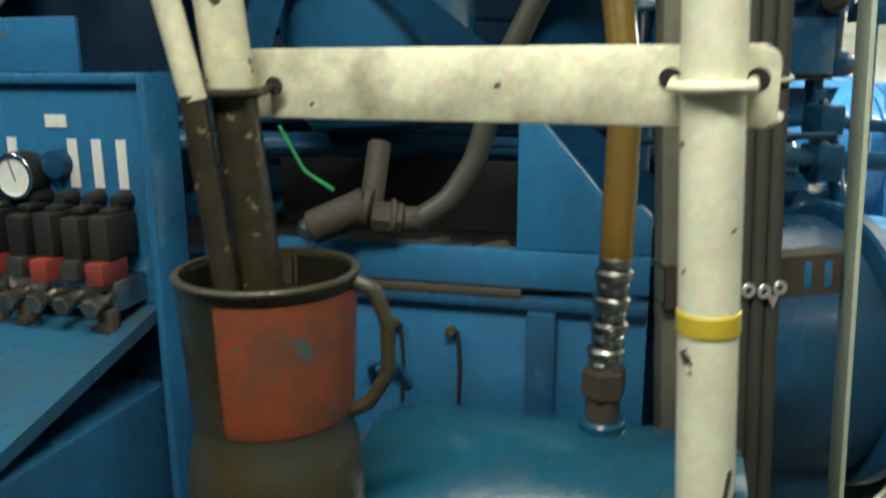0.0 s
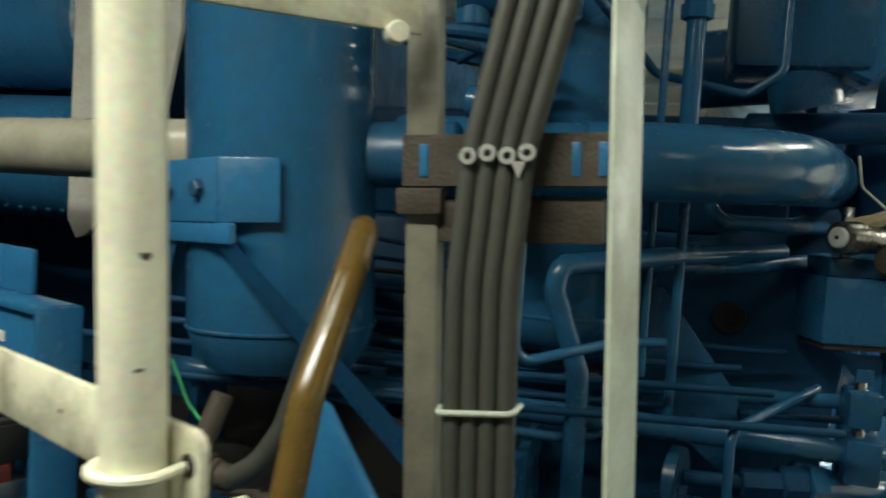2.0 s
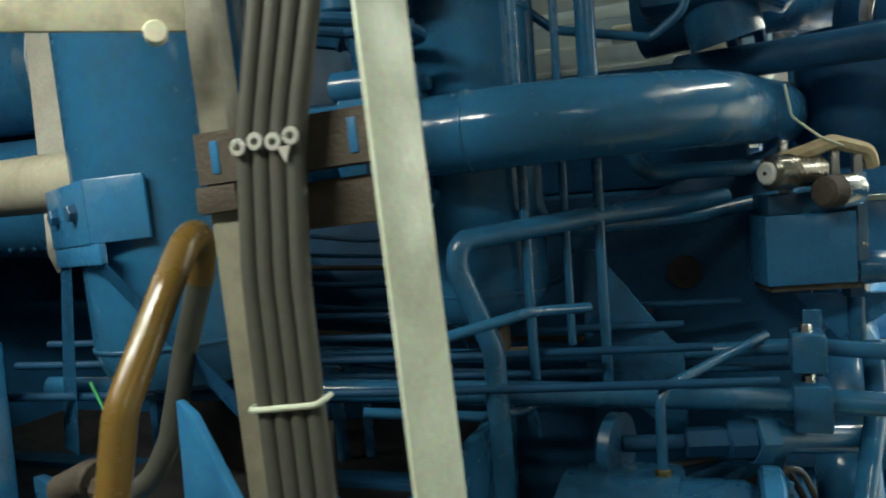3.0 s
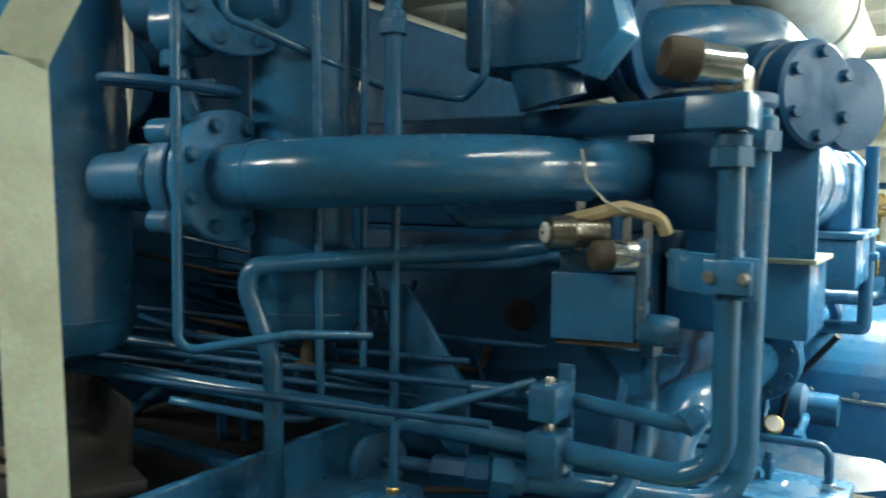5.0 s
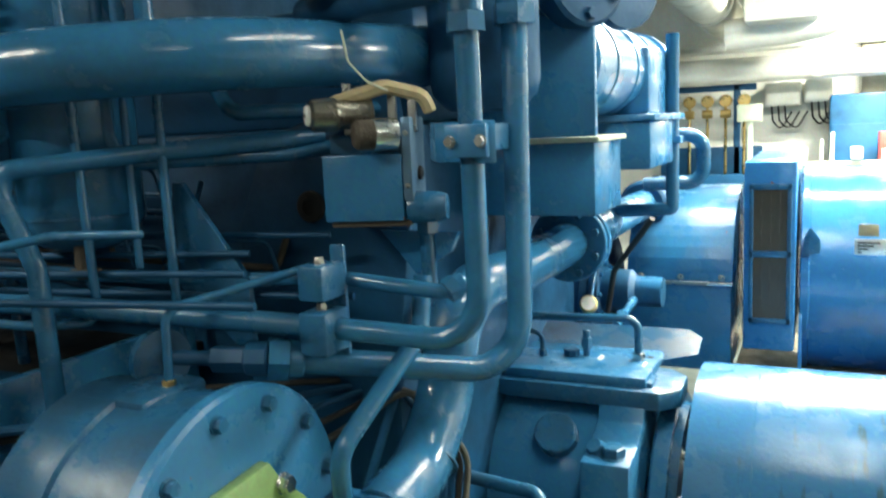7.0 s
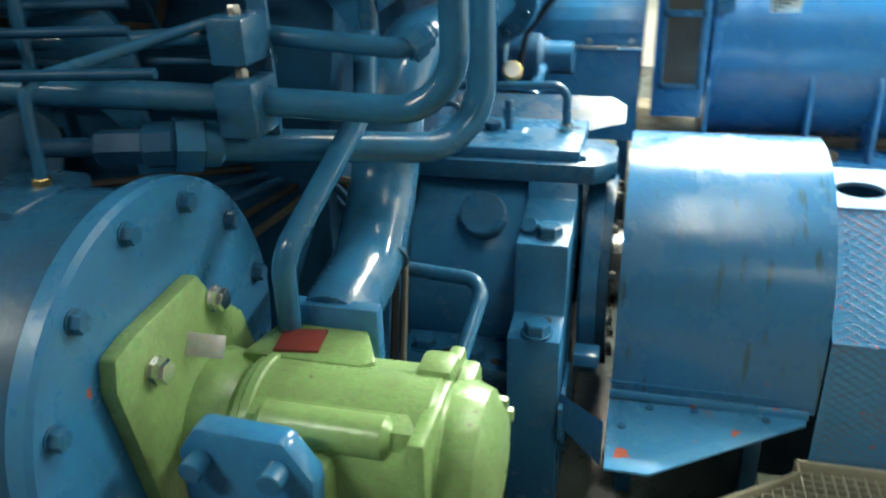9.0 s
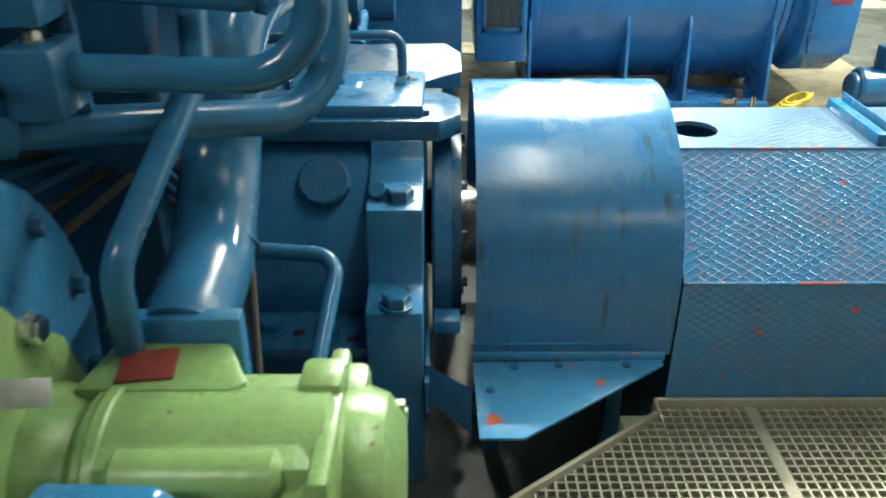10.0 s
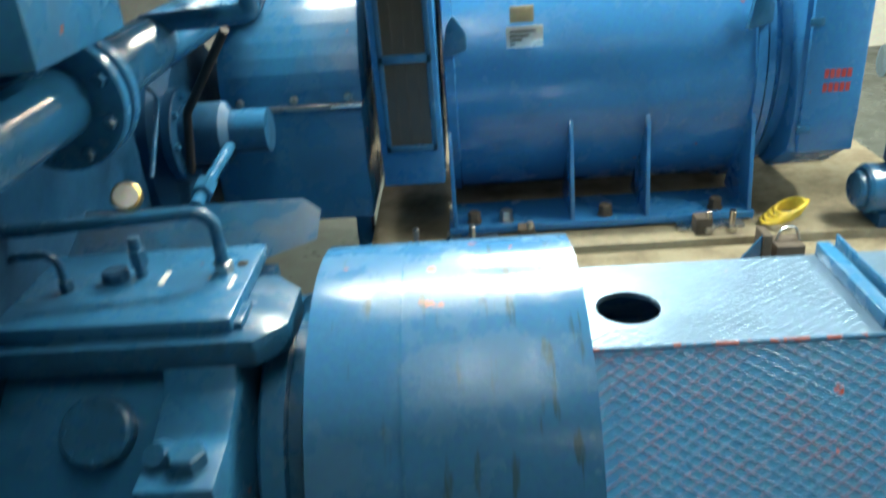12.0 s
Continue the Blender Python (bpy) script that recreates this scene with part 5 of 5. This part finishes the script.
body_ = lathe([(0.080, 0.0), (0.088, 0.012), (0.086, 0.08), (0.088, 0.15), (0.083, 0.19), (0.077, 0.215), (0.078, 0.222), (0.080, 0.236), (0.086, 0.36), (0.089, 0.365), (0.086, 0.368), (0.083, 0.36), (0.075, 0.23), (0.07, 0.03), (0, 0.03)], (CANX, CANY, 0.80), (0, 0, 1), 56)
rng_ = random.Random(4)
waves = [(rng_.uniform(1, 5), rng_.uniform(0, 6.3), rng_.uniform(20, 60), rng_.uniform(0, 6.3)) for _ in range(7)]
for v in body_.verts:
    h = v.co.z - 0.80
    amount = max(0.0, 0.21 - h) * 0.022
    a = math.atan2(v.co.y - CANY, v.co.x - CANX)
    d = sum(math.sin(round(m) * a + q) * math.sin(f * h + w) for m, q, f, w in waves) * amount + 0.0012 * math.sin(2 * a + 1)
    v.co.x += d * math.cos(a)
    v.co.y += d * math.sin(a)
part("body", body_, OILCAN, can)
patch = bmesh.new()
rows_ = [[patch.verts.new((CANX + (r + 0.0012 + 0.0012 * math.sin(2 * radians(a) + 1)) * math.cos(radians(a)), CANY + (r + 0.0012 + 0.0012 * math.sin(2 * radians(a) + 1)) * math.sin(radians(a)), z)) for a in range(-118, -2, 6)] for r, z in ((0.0772, 1.022), (0.080, 1.036), (0.0828, 1.095), (0.0855, 1.152))]
for ra, rb in zip(rows_, rows_[1:]):
    for i in range(len(ra) - 1):
        patch.faces.new((ra[i], ra[i + 1], rb[i + 1], rb[i]))
part("orange_panel", patch, ORANGE, can, "faded orange paint patch")
part("inside", lathe([(0.0825, 0.361), (0.0745, 0.232), (0.0744, 0.232)], (CANX, CANY, 0.80), (0, 0, 1), 48), OIL, can, "oil-blackened inside of the can")
part("rim", ring(0.083, 0.0905, 0.005, (CANX, CANY, 1.163), (0, 0, 1), 56), OILCAN, can)
HD = Vector((0.97, -0.24, 0))
part("waste_oil", lathe([(0.0805, 0.0), (0, 0.0005)], (CANX, CANY, 1.130), (0, 0, 1), 36), OIL, can, "black waste oil inside the can")
hand_pts = [Vector((CANX, CANY, z)) + HD * d for d, z in ((0.084, 1.158), (0.106, 1.15), (0.119, 1.115), (0.119, 1.065), (0.098, 1.03), (0.076, 1.022))]
part("handle", tube(hand_pts, 0.0075, 0.03, 10), OILCAN, can)
canrest = piece("can_shelf", box(CANX - 0.11, CANX + 0.11, CANY - 0.1, CANY + 0.1, 0.785, 0.80, 0.003), BLUE_OILY, "blue steel ledge under the oil can", "ledge")
canleg = piece("ledge_leg", box(CANX - 0.05, CANX + 0.05, CANY - 0.04, CANY + 0.04, -0.1, 0.785, 0.003), BLUE_OILY, "blue post under the ledge", "post")

# ---- gauge console ----
CM = Matrix.Translation((-1.925, 0.195, 0)) @ Matrix.Rotation(radians(180 - 22), 4, "Z")  # x runs along the panel, -y behind it


def on_panel(s, d, z):
    return CM @ Vector((s, d, z))


VALVERED = paint("dull_red_plastic", (0.33, 0.045, 0.03), 0.45, amount=0.6)
con = thing("gauge_console", -2.3, 0.35, 0.05, "blue hydraulic control console with gauges and solenoid valves", "console")
panel = part("panel", box(-0.02, 1.9, -0.02, 0.0, 1.02, 1.335, 0.003, CM), BLUE, con)
part("top_hood", box(-0.02, 1.9, -0.06, 0.012, 1.335, 1.35, 0.004, CM), BLUE, con)
part("end_cheek", box(-0.035, -0.018, -0.06, 0.02, -0.03, 1.352, 0.01, CM), BLUE, con)
desk = part("desk", prism([(0.0, 1.02), (0.45, 0.90), (0.45, 0.88), (0.0, 1.0)], "x", -0.018, 1.9), DESKP, con)
desk.data.transform(Matrix.Translation(-ORIGIN[con]) @ CM @ Matrix.Translation(ORIGIN[con]))
part("front_wall", box(-0.018, 1.9, 0.0, 0.44, -0.03, 0.90, 0.004, CM), BLUE_OILY, con)
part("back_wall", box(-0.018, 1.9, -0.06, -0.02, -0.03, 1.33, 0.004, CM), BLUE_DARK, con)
part("folder_plate", box(0.12, 1.9, -0.055, -0.045, 1.35, 1.43, 0.003, CM), BLUE, con)
PANEL_OUT = CM.to_3x3() @ Vector((0, 1, 0))
for k in range(9):
    s = 0.185 + 0.188 * k
    g = part("gauge", lathe([(0, 0), (0.034, 0), (0.035, 0.004), (0.035, 0.028), (0.032, 0.034), (0.0295, 0.035)], on_panel(s, 0.0, 1.205), PANEL_OUT, 32), BLACK, con)
    part("bezel", ring(0.0288, 0.0335, 0.004, on_panel(s, 0.033, 1.205), PANEL_OUT, 32), CHROME, g)
    part("dial", lathe([(0.029, 0.0335), (0, 0.0337)], on_panel(s, 0.0, 1.205), PANEL_OUT, 28), PAPER, g)
    part("needle", box(-0.0009, 0.0009, 0.0342, 0.0347, -0.007, 0.024, 0, CM @ Matrix.Translation((s, 0, 1.205)) @ Matrix.Rotation(0.3 + 0.5 * (k % 3), 4, "Y")), BLACK, g)
    part("label_plate", box(s - 0.072, s - 0.036, 0.0, 0.002, 1.274, 1.292, 0, CM), PAPER, con)
    part("socket", lathe([(0, 0), (0.022, 0), (0.02, 0.018), (0.012, 0.02), (0, 0.02)], on_panel(s - 0.055, 0.0, 1.222), PANEL_OUT, 20), BLUE_DARK, con)
    for j in range(3):
        part("label_strip", box(s - 0.168 + 0.041 * j, s - 0.152 + 0.041 * j, 0.0, 0.002, 1.188, 1.258, 0, CM), PAPER, con)
    for j in range(4):
        s0 = s - 0.178 + 0.046 * j
        part("knob", lathe([(0, 0), (0.012, 0), (0.012, 0.012), (0.009, 0.03), (0, 0.032)], on_panel(s0 + 0.015, 0.0, 1.174), PANEL_OUT, 14), BLACK, con)
        v = part("solenoid", box(s0, s0 + 0.031, 0.004, 0.07, 1.098, 1.160 - 0.004 * (j % 2), 0.004, CM), BLACK, con)
        part("connector", box(s0 + 0.004, s0 + 0.027, 0.012, 0.05, 1.158, 1.168, 0.003, CM), BLACK, v)
        if j in (0, 2):
            part("red_band", box(s0 + 0.001, s0 + 0.030, 0.03, 0.086, 1.066, 1.098, 0.003, CM), VALVERED, v)
        else:
            part("grey_block", box(s0 + 0.001, s0 + 0.030, 0.02, 0.08, 1.07, 1.098, 0.003, CM), OILSTEEL, v)
        part("spool", join(rod(on_panel(s0 + 0.015, 0.06, 1.045), on_panel(s0 + 0.015, 0.094, 1.040), 0.0105, 12), rod(on_panel(s0 + 0.015, 0.09, 1.041), on_panel(s0 + 0.015, 0.104, 1.039), 0.0145, 6)), OILSTEEL, v)
        part("side_nut", join(rod(on_panel(s0 + 0.038, 0.04, 1.06), on_panel(s0 + 0.038, 0.04, 1.115), 0.006, 8), rod(on_panel(s0 + 0.038, 0.04, 1.085), on_panel(s0 + 0.038, 0.06, 1.085), 0.008, 6)), RUST, v)
    part("valve_body", box(s - 0.182, s + 0.002, 0.0, 0.066, 1.026, 1.068, 0.003, CM), STEEL, con)
    for ds in (-0.165, -0.03):
        part("drain_plug", join(rod(on_panel(s + ds, 0.07, 0.995), on_panel(s + ds, 0.065, 1.03), 0.015, 10), rod(on_panel(s + ds, 0.085, 1.002), on_panel(s + ds, 0.06, 1.008), 0.011, 8)), RUST, con)

# ---- accumulator tank with its bracket ----
tank = thing("air_tank", -1.53, 0.33, 1.25, "blue upright pressure tank carried by a forked bracket", "tank")
TC = (-1.583, 0.351)
part("shell", lathe([(0, 0), (0.07, 0.004), (0.125, 0.022), (0.144, 0.05), (0.152, 0.075), (0.155, 0.09), (0.155, 0.95), (0, 0.95)], (*TC, 1.25), (0, 0, 1), 64), BLUE_PIPE, tank)
part("band", ring(0.151, 0.1575, 0.006, (*TC, 1.335), (0, 0, 1), 64), BLUE_OILY, tank)
part("side_port", rod((-1.44, 0.38, 1.62), (-1.29, 0.40, 1.62), 0.055, 28), BLUE_OILY, tank)
BM = Matrix.Translation((-1.678, 0.214, 1.554)) @ Matrix.Rotation(radians(-29.4), 4, "Z")
br = part("bracket_plate", box(-0.098, 0.096, -0.004, 0.008, -0.047, 0.049, 0.003, BM), BLUE, tank)
part("bracket_side", box(0.0, 0.09, -0.004, 0.006, -0.047, 0.049, 0.003, BM @ Matrix.Translation((0.094, 0.0, 0)) @ Matrix.Rotation(radians(50), 4, "Z")), BLUE, tank)
part("bracket_side", box(-0.098, -0.090, 0.009, 0.13, -0.047, 0.049, 0.003, BM), BLUE_OILY, tank)
for s in (-0.047, 0.047):
    part("bolt", hexhead(BM @ Vector((s, -0.004, 0.003)), BM.to_3x3() @ Vector((0, -1, 0)), 0.0135, 0.012), BLUE_OILY, br)
for top_s, foot_s, foot_d, foot_z in ((-0.072, -0.265, 0.02, -0.42), (0.10, 0.46, 0.14, -0.42)):
    bm = bmesh.new()
    for s, d, z in ((top_s - 0.026, 0.004, -0.076), (top_s + 0.034, 0.004, -0.076), (foot_s + 0.05, foot_d, foot_z), (foot_s - 0.045, foot_d, foot_z)):
        bm.verts.new(BM @ Vector((s, d, z)))
    f = bm.faces.new(bm.verts[:])
    bmesh.ops.solidify(bm, geom=[f], thickness=0.014)
    part("leg", bm, BLUE, tank)
part("leg_head", box(-0.097, 0.128, -0.002, 0.01, -0.078, -0.047, 0.003, BM), BLUE, tank)

# ---- lower cabinet behind the can ----
LM = Matrix.Translation((-1.518, 0.122, 0)) @ Matrix.Rotation(radians(-21), 4, "Z")
low = thing("pump_cabinet", -1.5, 0.2, 0.05, "blue steel cabinet with an opening and a folded edge", "cabinet")
part("front", box(-0.36, 0.30, 0.0, 0.012, -0.1, 1.03, 0.003, LM), BLUE, low)
part("edge_lip", box(-0.36, 0.30, -0.012, 0.03, 1.031, 1.046, 0.003, LM), BLUE_OILY, low)
part("oily_gutter", box(-0.30, 0.13, -0.012, 0.0, 1.047, 1.058, 0.001, LM), RUST, low)
part("sill", box(-0.36, 0.30, 0.0, 0.02, 1.0585, 1.111, 0.003, LM), BLUE, low)
rp = part("right_panel", prism([(0.12, 1.112), (0.30, 1.112), (0.30, 1.165), (0.285, 1.18), (0.25, 1.175), (0.155, 1.285), (0.12, 1.30)], "y", 0.006, 0.02, 0.003), BLUE, low)
rp.data.transform(Matrix.Translation(-ORIGIN[low]) @ LM @ Matrix.Translation(ORIGIN[low]))
# Black sheet added and shelf blackened for the shade inside the opening.
part("opening_shade_sheet", box(-0.36, 0.11, 0.27, 0.28, 1.076, 1.20, 0.002, LM), BLACK, low)
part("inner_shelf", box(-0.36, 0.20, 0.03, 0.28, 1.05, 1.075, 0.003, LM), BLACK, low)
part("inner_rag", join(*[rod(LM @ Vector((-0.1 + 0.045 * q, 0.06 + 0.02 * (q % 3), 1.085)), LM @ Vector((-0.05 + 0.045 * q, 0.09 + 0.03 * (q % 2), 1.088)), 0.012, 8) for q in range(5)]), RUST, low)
for s, z in ((-0.14, 1.0), (-0.055, 0.995), (0.03, 0.99)):
    part("screw", rod(LM @ Vector((s, 0, z)), LM @ Vector((s, -0.012, z)), 0.008, 10), RUST, low)
    part("wire", tube([LM @ Vector((s + 0.01, -0.006, z)), LM @ Vector((s + 0.015, -0.01, z - 0.05)), LM @ Vector((s + 0.012, -0.008, z - 0.12))], 0.003, 0.02, 6), BLACK, low)
part("corner_post", box(0.14, 0.18, -0.02, -0.001, -0.1, 1.03, 0.003, LM), BLUE_OILY, low)
part("pull_handle", tube([LM @ Vector(q) for q in ((-0.09, 0.0, 0.90), (-0.09, -0.02, 0.935), (-0.05, -0.02, 0.945), (-0.035, 0.0, 0.90))], 0.006, 0.02, 8), BLUE_PIPE, low)

fit_ = thing("hose_fitting", -1.6, 0.11, 1.13, "oily swivel fitting with a black hose", "fitting")
part("body", join(rod((-1.685, 0.15, 1.135), (-1.605, 0.14, 1.17), 0.025, 14), rod((-1.61, 0.14, 1.165), (-1.60, 0.138, 1.163), 0.030, 14), rod((-1.60, 0.14, 1.152), (-1.555, 0.135, 1.148), 0.023, 8), rod((-1.575, 0.136, 1.15), (-1.567, 0.136, 1.149), 0.028, 14), rod((-1.556, 0.135, 1.148), (-1.53, 0.135, 1.146), 0.019, 12)), RUST, fit_)
part("riser", rod((-1.60, 0.15, 1.165), (-1.585, 0.19, 1.25), 0.017, 12), RUST, fit_)
part("cap", lathe([(0.018, 0), (0.018, 0.01), (0.012, 0.016), (0, 0.016)], (-1.685, 0.15, 1.135), (-0.8, -0.5, -0.3), 14), STEEL, fit_)
part("hose", tube([(-1.535, 0.135, 1.146), (-1.49, 0.13, 1.175), (-1.455, 0.13, 1.23), (-1.415, 0.13, 1.36), (-1.368, 0.115, 1.46)], 0.0165, 0.1, 14), RUBBER, fit_)
hose = thing("hydraulic_hose", -1.335, -0.135, 0.95, "shiny brown hydraulic hose with a crimped end", "hose")
part("hose", tube([(-1.370, 0.115, 1.455), (-1.345, 0.095, 1.51), (-1.318, 0.035, 1.52), (-1.314, -0.02, 1.46), (-1.322, -0.10, 1.34), (-1.336, -0.135, 1.15)], 0.0185, 0.06, 18), BRASSY, hose)
for i in range(9):
    part("crimp_ring", ring(0.012, 0.0215 if i % 2 else 0.0185, 0.015, (-1.337 - 0.0005 * i, -0.135 + 0.001 * i, 1.155 - 0.0155 * i), (0, 0.02, -1), 20), STEEL, hose)
part("swivel_nut", join(rod((-1.341, -0.126, 1.02), (-1.341, -0.126, 0.985), 0.026, 6), rod((-1.341, -0.126, 0.99), (-1.341, -0.126, 0.955), 0.020, 14)), RUST, hose)
drum = thing("oil_drum", -1.46, -0.10, 0.05, "teal painted horizontal oil cylinder with a pipe stub", "tank")
part("shell", join(lathe([(0, 0), (0.10, 0.01), (0.15, 0.04), (0.165, 0.09), (0.165, 0.42), (0.15, 0.47), (0, 0.50)], (-1.64, -0.03, 0.78), (0.93, -0.36, 0), 48)), TEAL, drum)
part("stub", rod((-1.341, -0.126, 0.90), (-1.341, -0.126, 0.957), 0.027, 20), TEAL, drum)
part("cradle", box(-1.53, -1.33, -0.18, -0.04, -0.1, 0.66, 0.006), BLUE_DARK, drum)
wire = piece("earth_wire", tube([(-1.735, 0.28, 1.27), (-1.70, 0.28, 1.20), (-1.655, 0.26, 1.172)], 0.003, 0.03, 6), paint("green_wire_sheath", (0.05, 0.4, 0.15), 0.5), "thin green earth wire", "wire")

# ---- left background ----
supply = piece("supply_pipe", rod((-4.1, 0.95, 1.62), (-1.66, 0.46, 1.625), 0.062, 32), BEIGE, "thick beige pipe with an oily stripe behind the tank", "pipe")
casing_ = piece("sheet_panel", prism([(-2.56, 2.5), (-2.56, 1.45), (-2.53, 1.395), (-2.50, 1.405), (-2.43, 1.47), (-2.355, 1.56), (-2.30, 1.66), (-2.265, 1.75), (-2.225, 1.97), (-2.24, 2.5)], "y", 1.0, 1.02, 0.004), LAGGING, "white scuffed sheet metal casing with a curved corner", "panel")
# Plain block raised to cover the background, its shade put into the dark blue.
piece("back_engine_fill", box(-4.0, -2.1, 1.5, 4.0, -0.1, 2.4, 0.03), BLUE_DARK, "dark blue engine stand-in, extended to fill the shade behind the console", "engine")
trough = thing("blue_duct", -3.0, 1.1, 1.36, "blue riveted duct behind the console", "duct")
part("duct", rod((-4.1, 1.25, 1.62), (-2.60, 1.20, 1.62), 0.19, 40), BLUE, trough)
for k in range(20):
    part("rivet", rod((-3.6 + 0.05 * k, 1.10, 1.475), (-3.6 + 0.05 * k, 1.085, 1.462), 0.007, 8), BLUE_PIPE, trough)
part("upper_duct", rod((-4.1, 1.25, 2.02), (-2.60, 1.20, 2.02), 0.19, 40), BLUE, trough)

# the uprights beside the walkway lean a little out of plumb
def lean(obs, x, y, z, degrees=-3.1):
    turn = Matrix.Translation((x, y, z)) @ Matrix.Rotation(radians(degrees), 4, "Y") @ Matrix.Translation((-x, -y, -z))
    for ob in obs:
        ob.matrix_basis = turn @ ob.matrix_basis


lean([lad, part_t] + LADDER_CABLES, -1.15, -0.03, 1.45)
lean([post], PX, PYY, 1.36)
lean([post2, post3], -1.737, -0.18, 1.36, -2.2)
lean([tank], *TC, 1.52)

# ---- deckhead pipes and far bulkhead ----
for p, q, r, mat, label in (
    ((-0.46, 1.4, 2.30), (-0.52, 6.6, 2.30), 0.16, LAGGING, "thick white lagged exhaust pipe under the deckhead"),
    ((0.15, 1.6, 2.42), (0.10, 6.8, 2.42), 0.05, WHITE, "white pipe under the deckhead"),
    ((0.35, 1.6, 2.40), (0.32, 6.8, 2.40), 0.035, WHITE, "white pipe under the deckhead"),
    ((-1.2, 3.15, 2.24), (3.5, 3.15, 2.22), 0.045, BEIGE, "beige pipe across under the deckhead"),
    ((-3.5, 6.3, 1.86), (3.8, 6.3, 1.84), 0.10, WHITE, "thick white pipe along the bulkhead"),
    ((-3.5, 6.6, 2.05), (3.8, 6.6, 2.05), 0.04, WHITE, "white pipe along the bulkhead"),
    ((-2.4, -0.3, 2.45), (-2.4, 6.5, 2.45), 0.08, WHITE, "white pipe under the deckhead"),
):
    o = thing("overhead_pipe", *p, label, "pipe", "overhead pipes")
    part("pipe", rod(p, q, r, 28), mat, o)
    d = (Vector(q) - Vector(p))
    for k in (0.22, 0.5, 0.78):
        c = Vector(p) + d * k
        part("joint_band", ring(r * 0.96, r * 1.07, 0.06, c, d), mat, o)
        part("hanger", box(c.x - 0.015, c.x + 0.015, c.y - 0.004, c.y + 0.004, c.z + r, 2.75, 0), WHITE, o)
piece("stop_valve", join(ring(0.06, 0.08, 0.015, (0.15, 3.15, 2.26), (0.3, -1, 0.2)), rod((0.15, 3.15, 2.2), (0.15, 3.15, 2.3), 0.05)), REDP, "red stop valve on the overhead pipe", "valve")
elb = thing("vent_trunk", 0.2, 5.5, 2.0, "white vent trunk bending down from the deckhead", "duct")
part("trunk", tube([(0.35, 5.6, 2.74), (0.35, 5.6, 2.12), (0.0, 5.6, 2.08), (-0.4, 5.6, 2.06)], 0.11, 0.18, 24), WHITE, elb)
part("box", box(-0.25, 0.2, 5.2, 5.9, 2.1, 2.7, 0.02), WHITE, elb)
for x0, x1, z0, z1, mat, lab in ((-0.2, 0.07, 1.56, 1.75, WHITE, "white electrical box on the bulkhead"), (0.1, 0.30, 1.58, 1.76, WHITE, "white electrical box on the bulkhead"), (0.5, 1.1, 1.6, 2.1, BEIGE, "beige electrical cabinet on the bulkhead")):
    eb = thing("junction_box", (x0 + x1) / 2, 6.8, z0, lab, "electrical box", "boxes on the bulkhead")
    part("case", box(x0, x1, 6.65, 6.89, z0, z1, 0.01), mat, eb)
    part("lid", box(x0 + 0.015, x1 - 0.015, 6.635, 6.65, z0 + 0.015, z1 - 0.015, 0.004), mat, eb)
    for k in range(3):
        part("gland_cable", tube([(x0 + 0.05 + 0.05 * k, 6.7, z0), (x0 + 0.06 + 0.05 * k, 6.7, z0 - 0.12), (x0 + 0.12 + 0.06 * k, 6.75, z0 - 0.2), (x0 + 0.2 + 0.06 * k, 6.8, z0 - 0.05)], 0.008, 0.05, 6), BLACK, eb)
cab = thing("switch_cabinet", 0.45, 6.4, -0.1, "dark blue floor cabinet by the bulkhead", "cabinet")
part("case", box(0.28, 0.72, 6.2, 6.7, -0.1, 1.62, 0.02), BLUE_DARK, cab)
part("door", box(0.30, 0.70, 6.185, 6.2, 0.0, 1.40, 0.006), BLUE_DARK, cab)
piece("pipe_rack", join(box(-1.0, -0.25, 6.4, 6.46, 1.70, 1.75, 0.004), box(-0.42, -0.37, 6.4, 6.46, 0.4, 1.75, 0.004), box(-1.0, -0.2, 6.4, 6.46, 1.0, 1.25, 0.004), box(-1.0, 1.2, 6.0, 6.06, 0.9, 1.05, 0.004)), BLUE_DARK, "dark blue steel rack before the bulkhead", "rack")
for k in range(4):
    vs = thing("valve_stand", -0.75 + 0.14 * k, 6.3, 1.2, "brass valve on an upright stem", "valve", "valve stands")
    part("stem", rod((-0.75 + 0.14 * k, 6.3, 1.0), (-0.75 + 0.14 * k, 6.3, 1.6), 0.012, 8), BRASS, vs)
    part("body", join(rod((-0.79 + 0.14 * k, 6.3, 1.52), (-0.71 + 0.14 * k, 6.3, 1.52), 0.035, 12), rod((-0.75 + 0.14 * k, 6.28, 1.62), (-0.75 + 0.14 * k, 6.34, 1.62), 0.05, 12)), BRASS, vs)
piece("pillar_dial", join(box(-0.36, -0.18, 6.0, 6.1, 1.45, 1.58, 0.01), rod((-0.27, 6.05, 0.0), (-0.27, 6.05, 1.45), 0.025, 10)), PALE, "pale instrument box on a dark stand", "instrument")
piece("test_valves", join(box(0.05, 0.14, 5.9, 6.0, 1.15, 1.24, 0.01), box(0.42, 0.5, 5.9, 6.0, 1.15, 1.24, 0.01), rod((0.0, 5.95, 1.12), (0.7, 5.95, 1.12), 0.02, 10), rod((0.3, 5.95, 1.12), (0.3, 5.95, 1.35), 0.015, 8), rod((0.23, 5.95, 1.12), (0.23, 5.95, 1.3), 0.012, 8)), PALE, "pale sampling valves on a rail", "valve")
rb = thing("red_box", 0.68, 6.0, 1.0, "red box with a white label on the rail", "box")
part("case", box(0.60, 0.82, 5.95, 6.1, 1.02, 1.34, 0.01), REDP, rb)
part("label_plate", box(0.62, 0.80, 5.945, 5.95, 1.12, 1.22, 0), PAPER, rb)
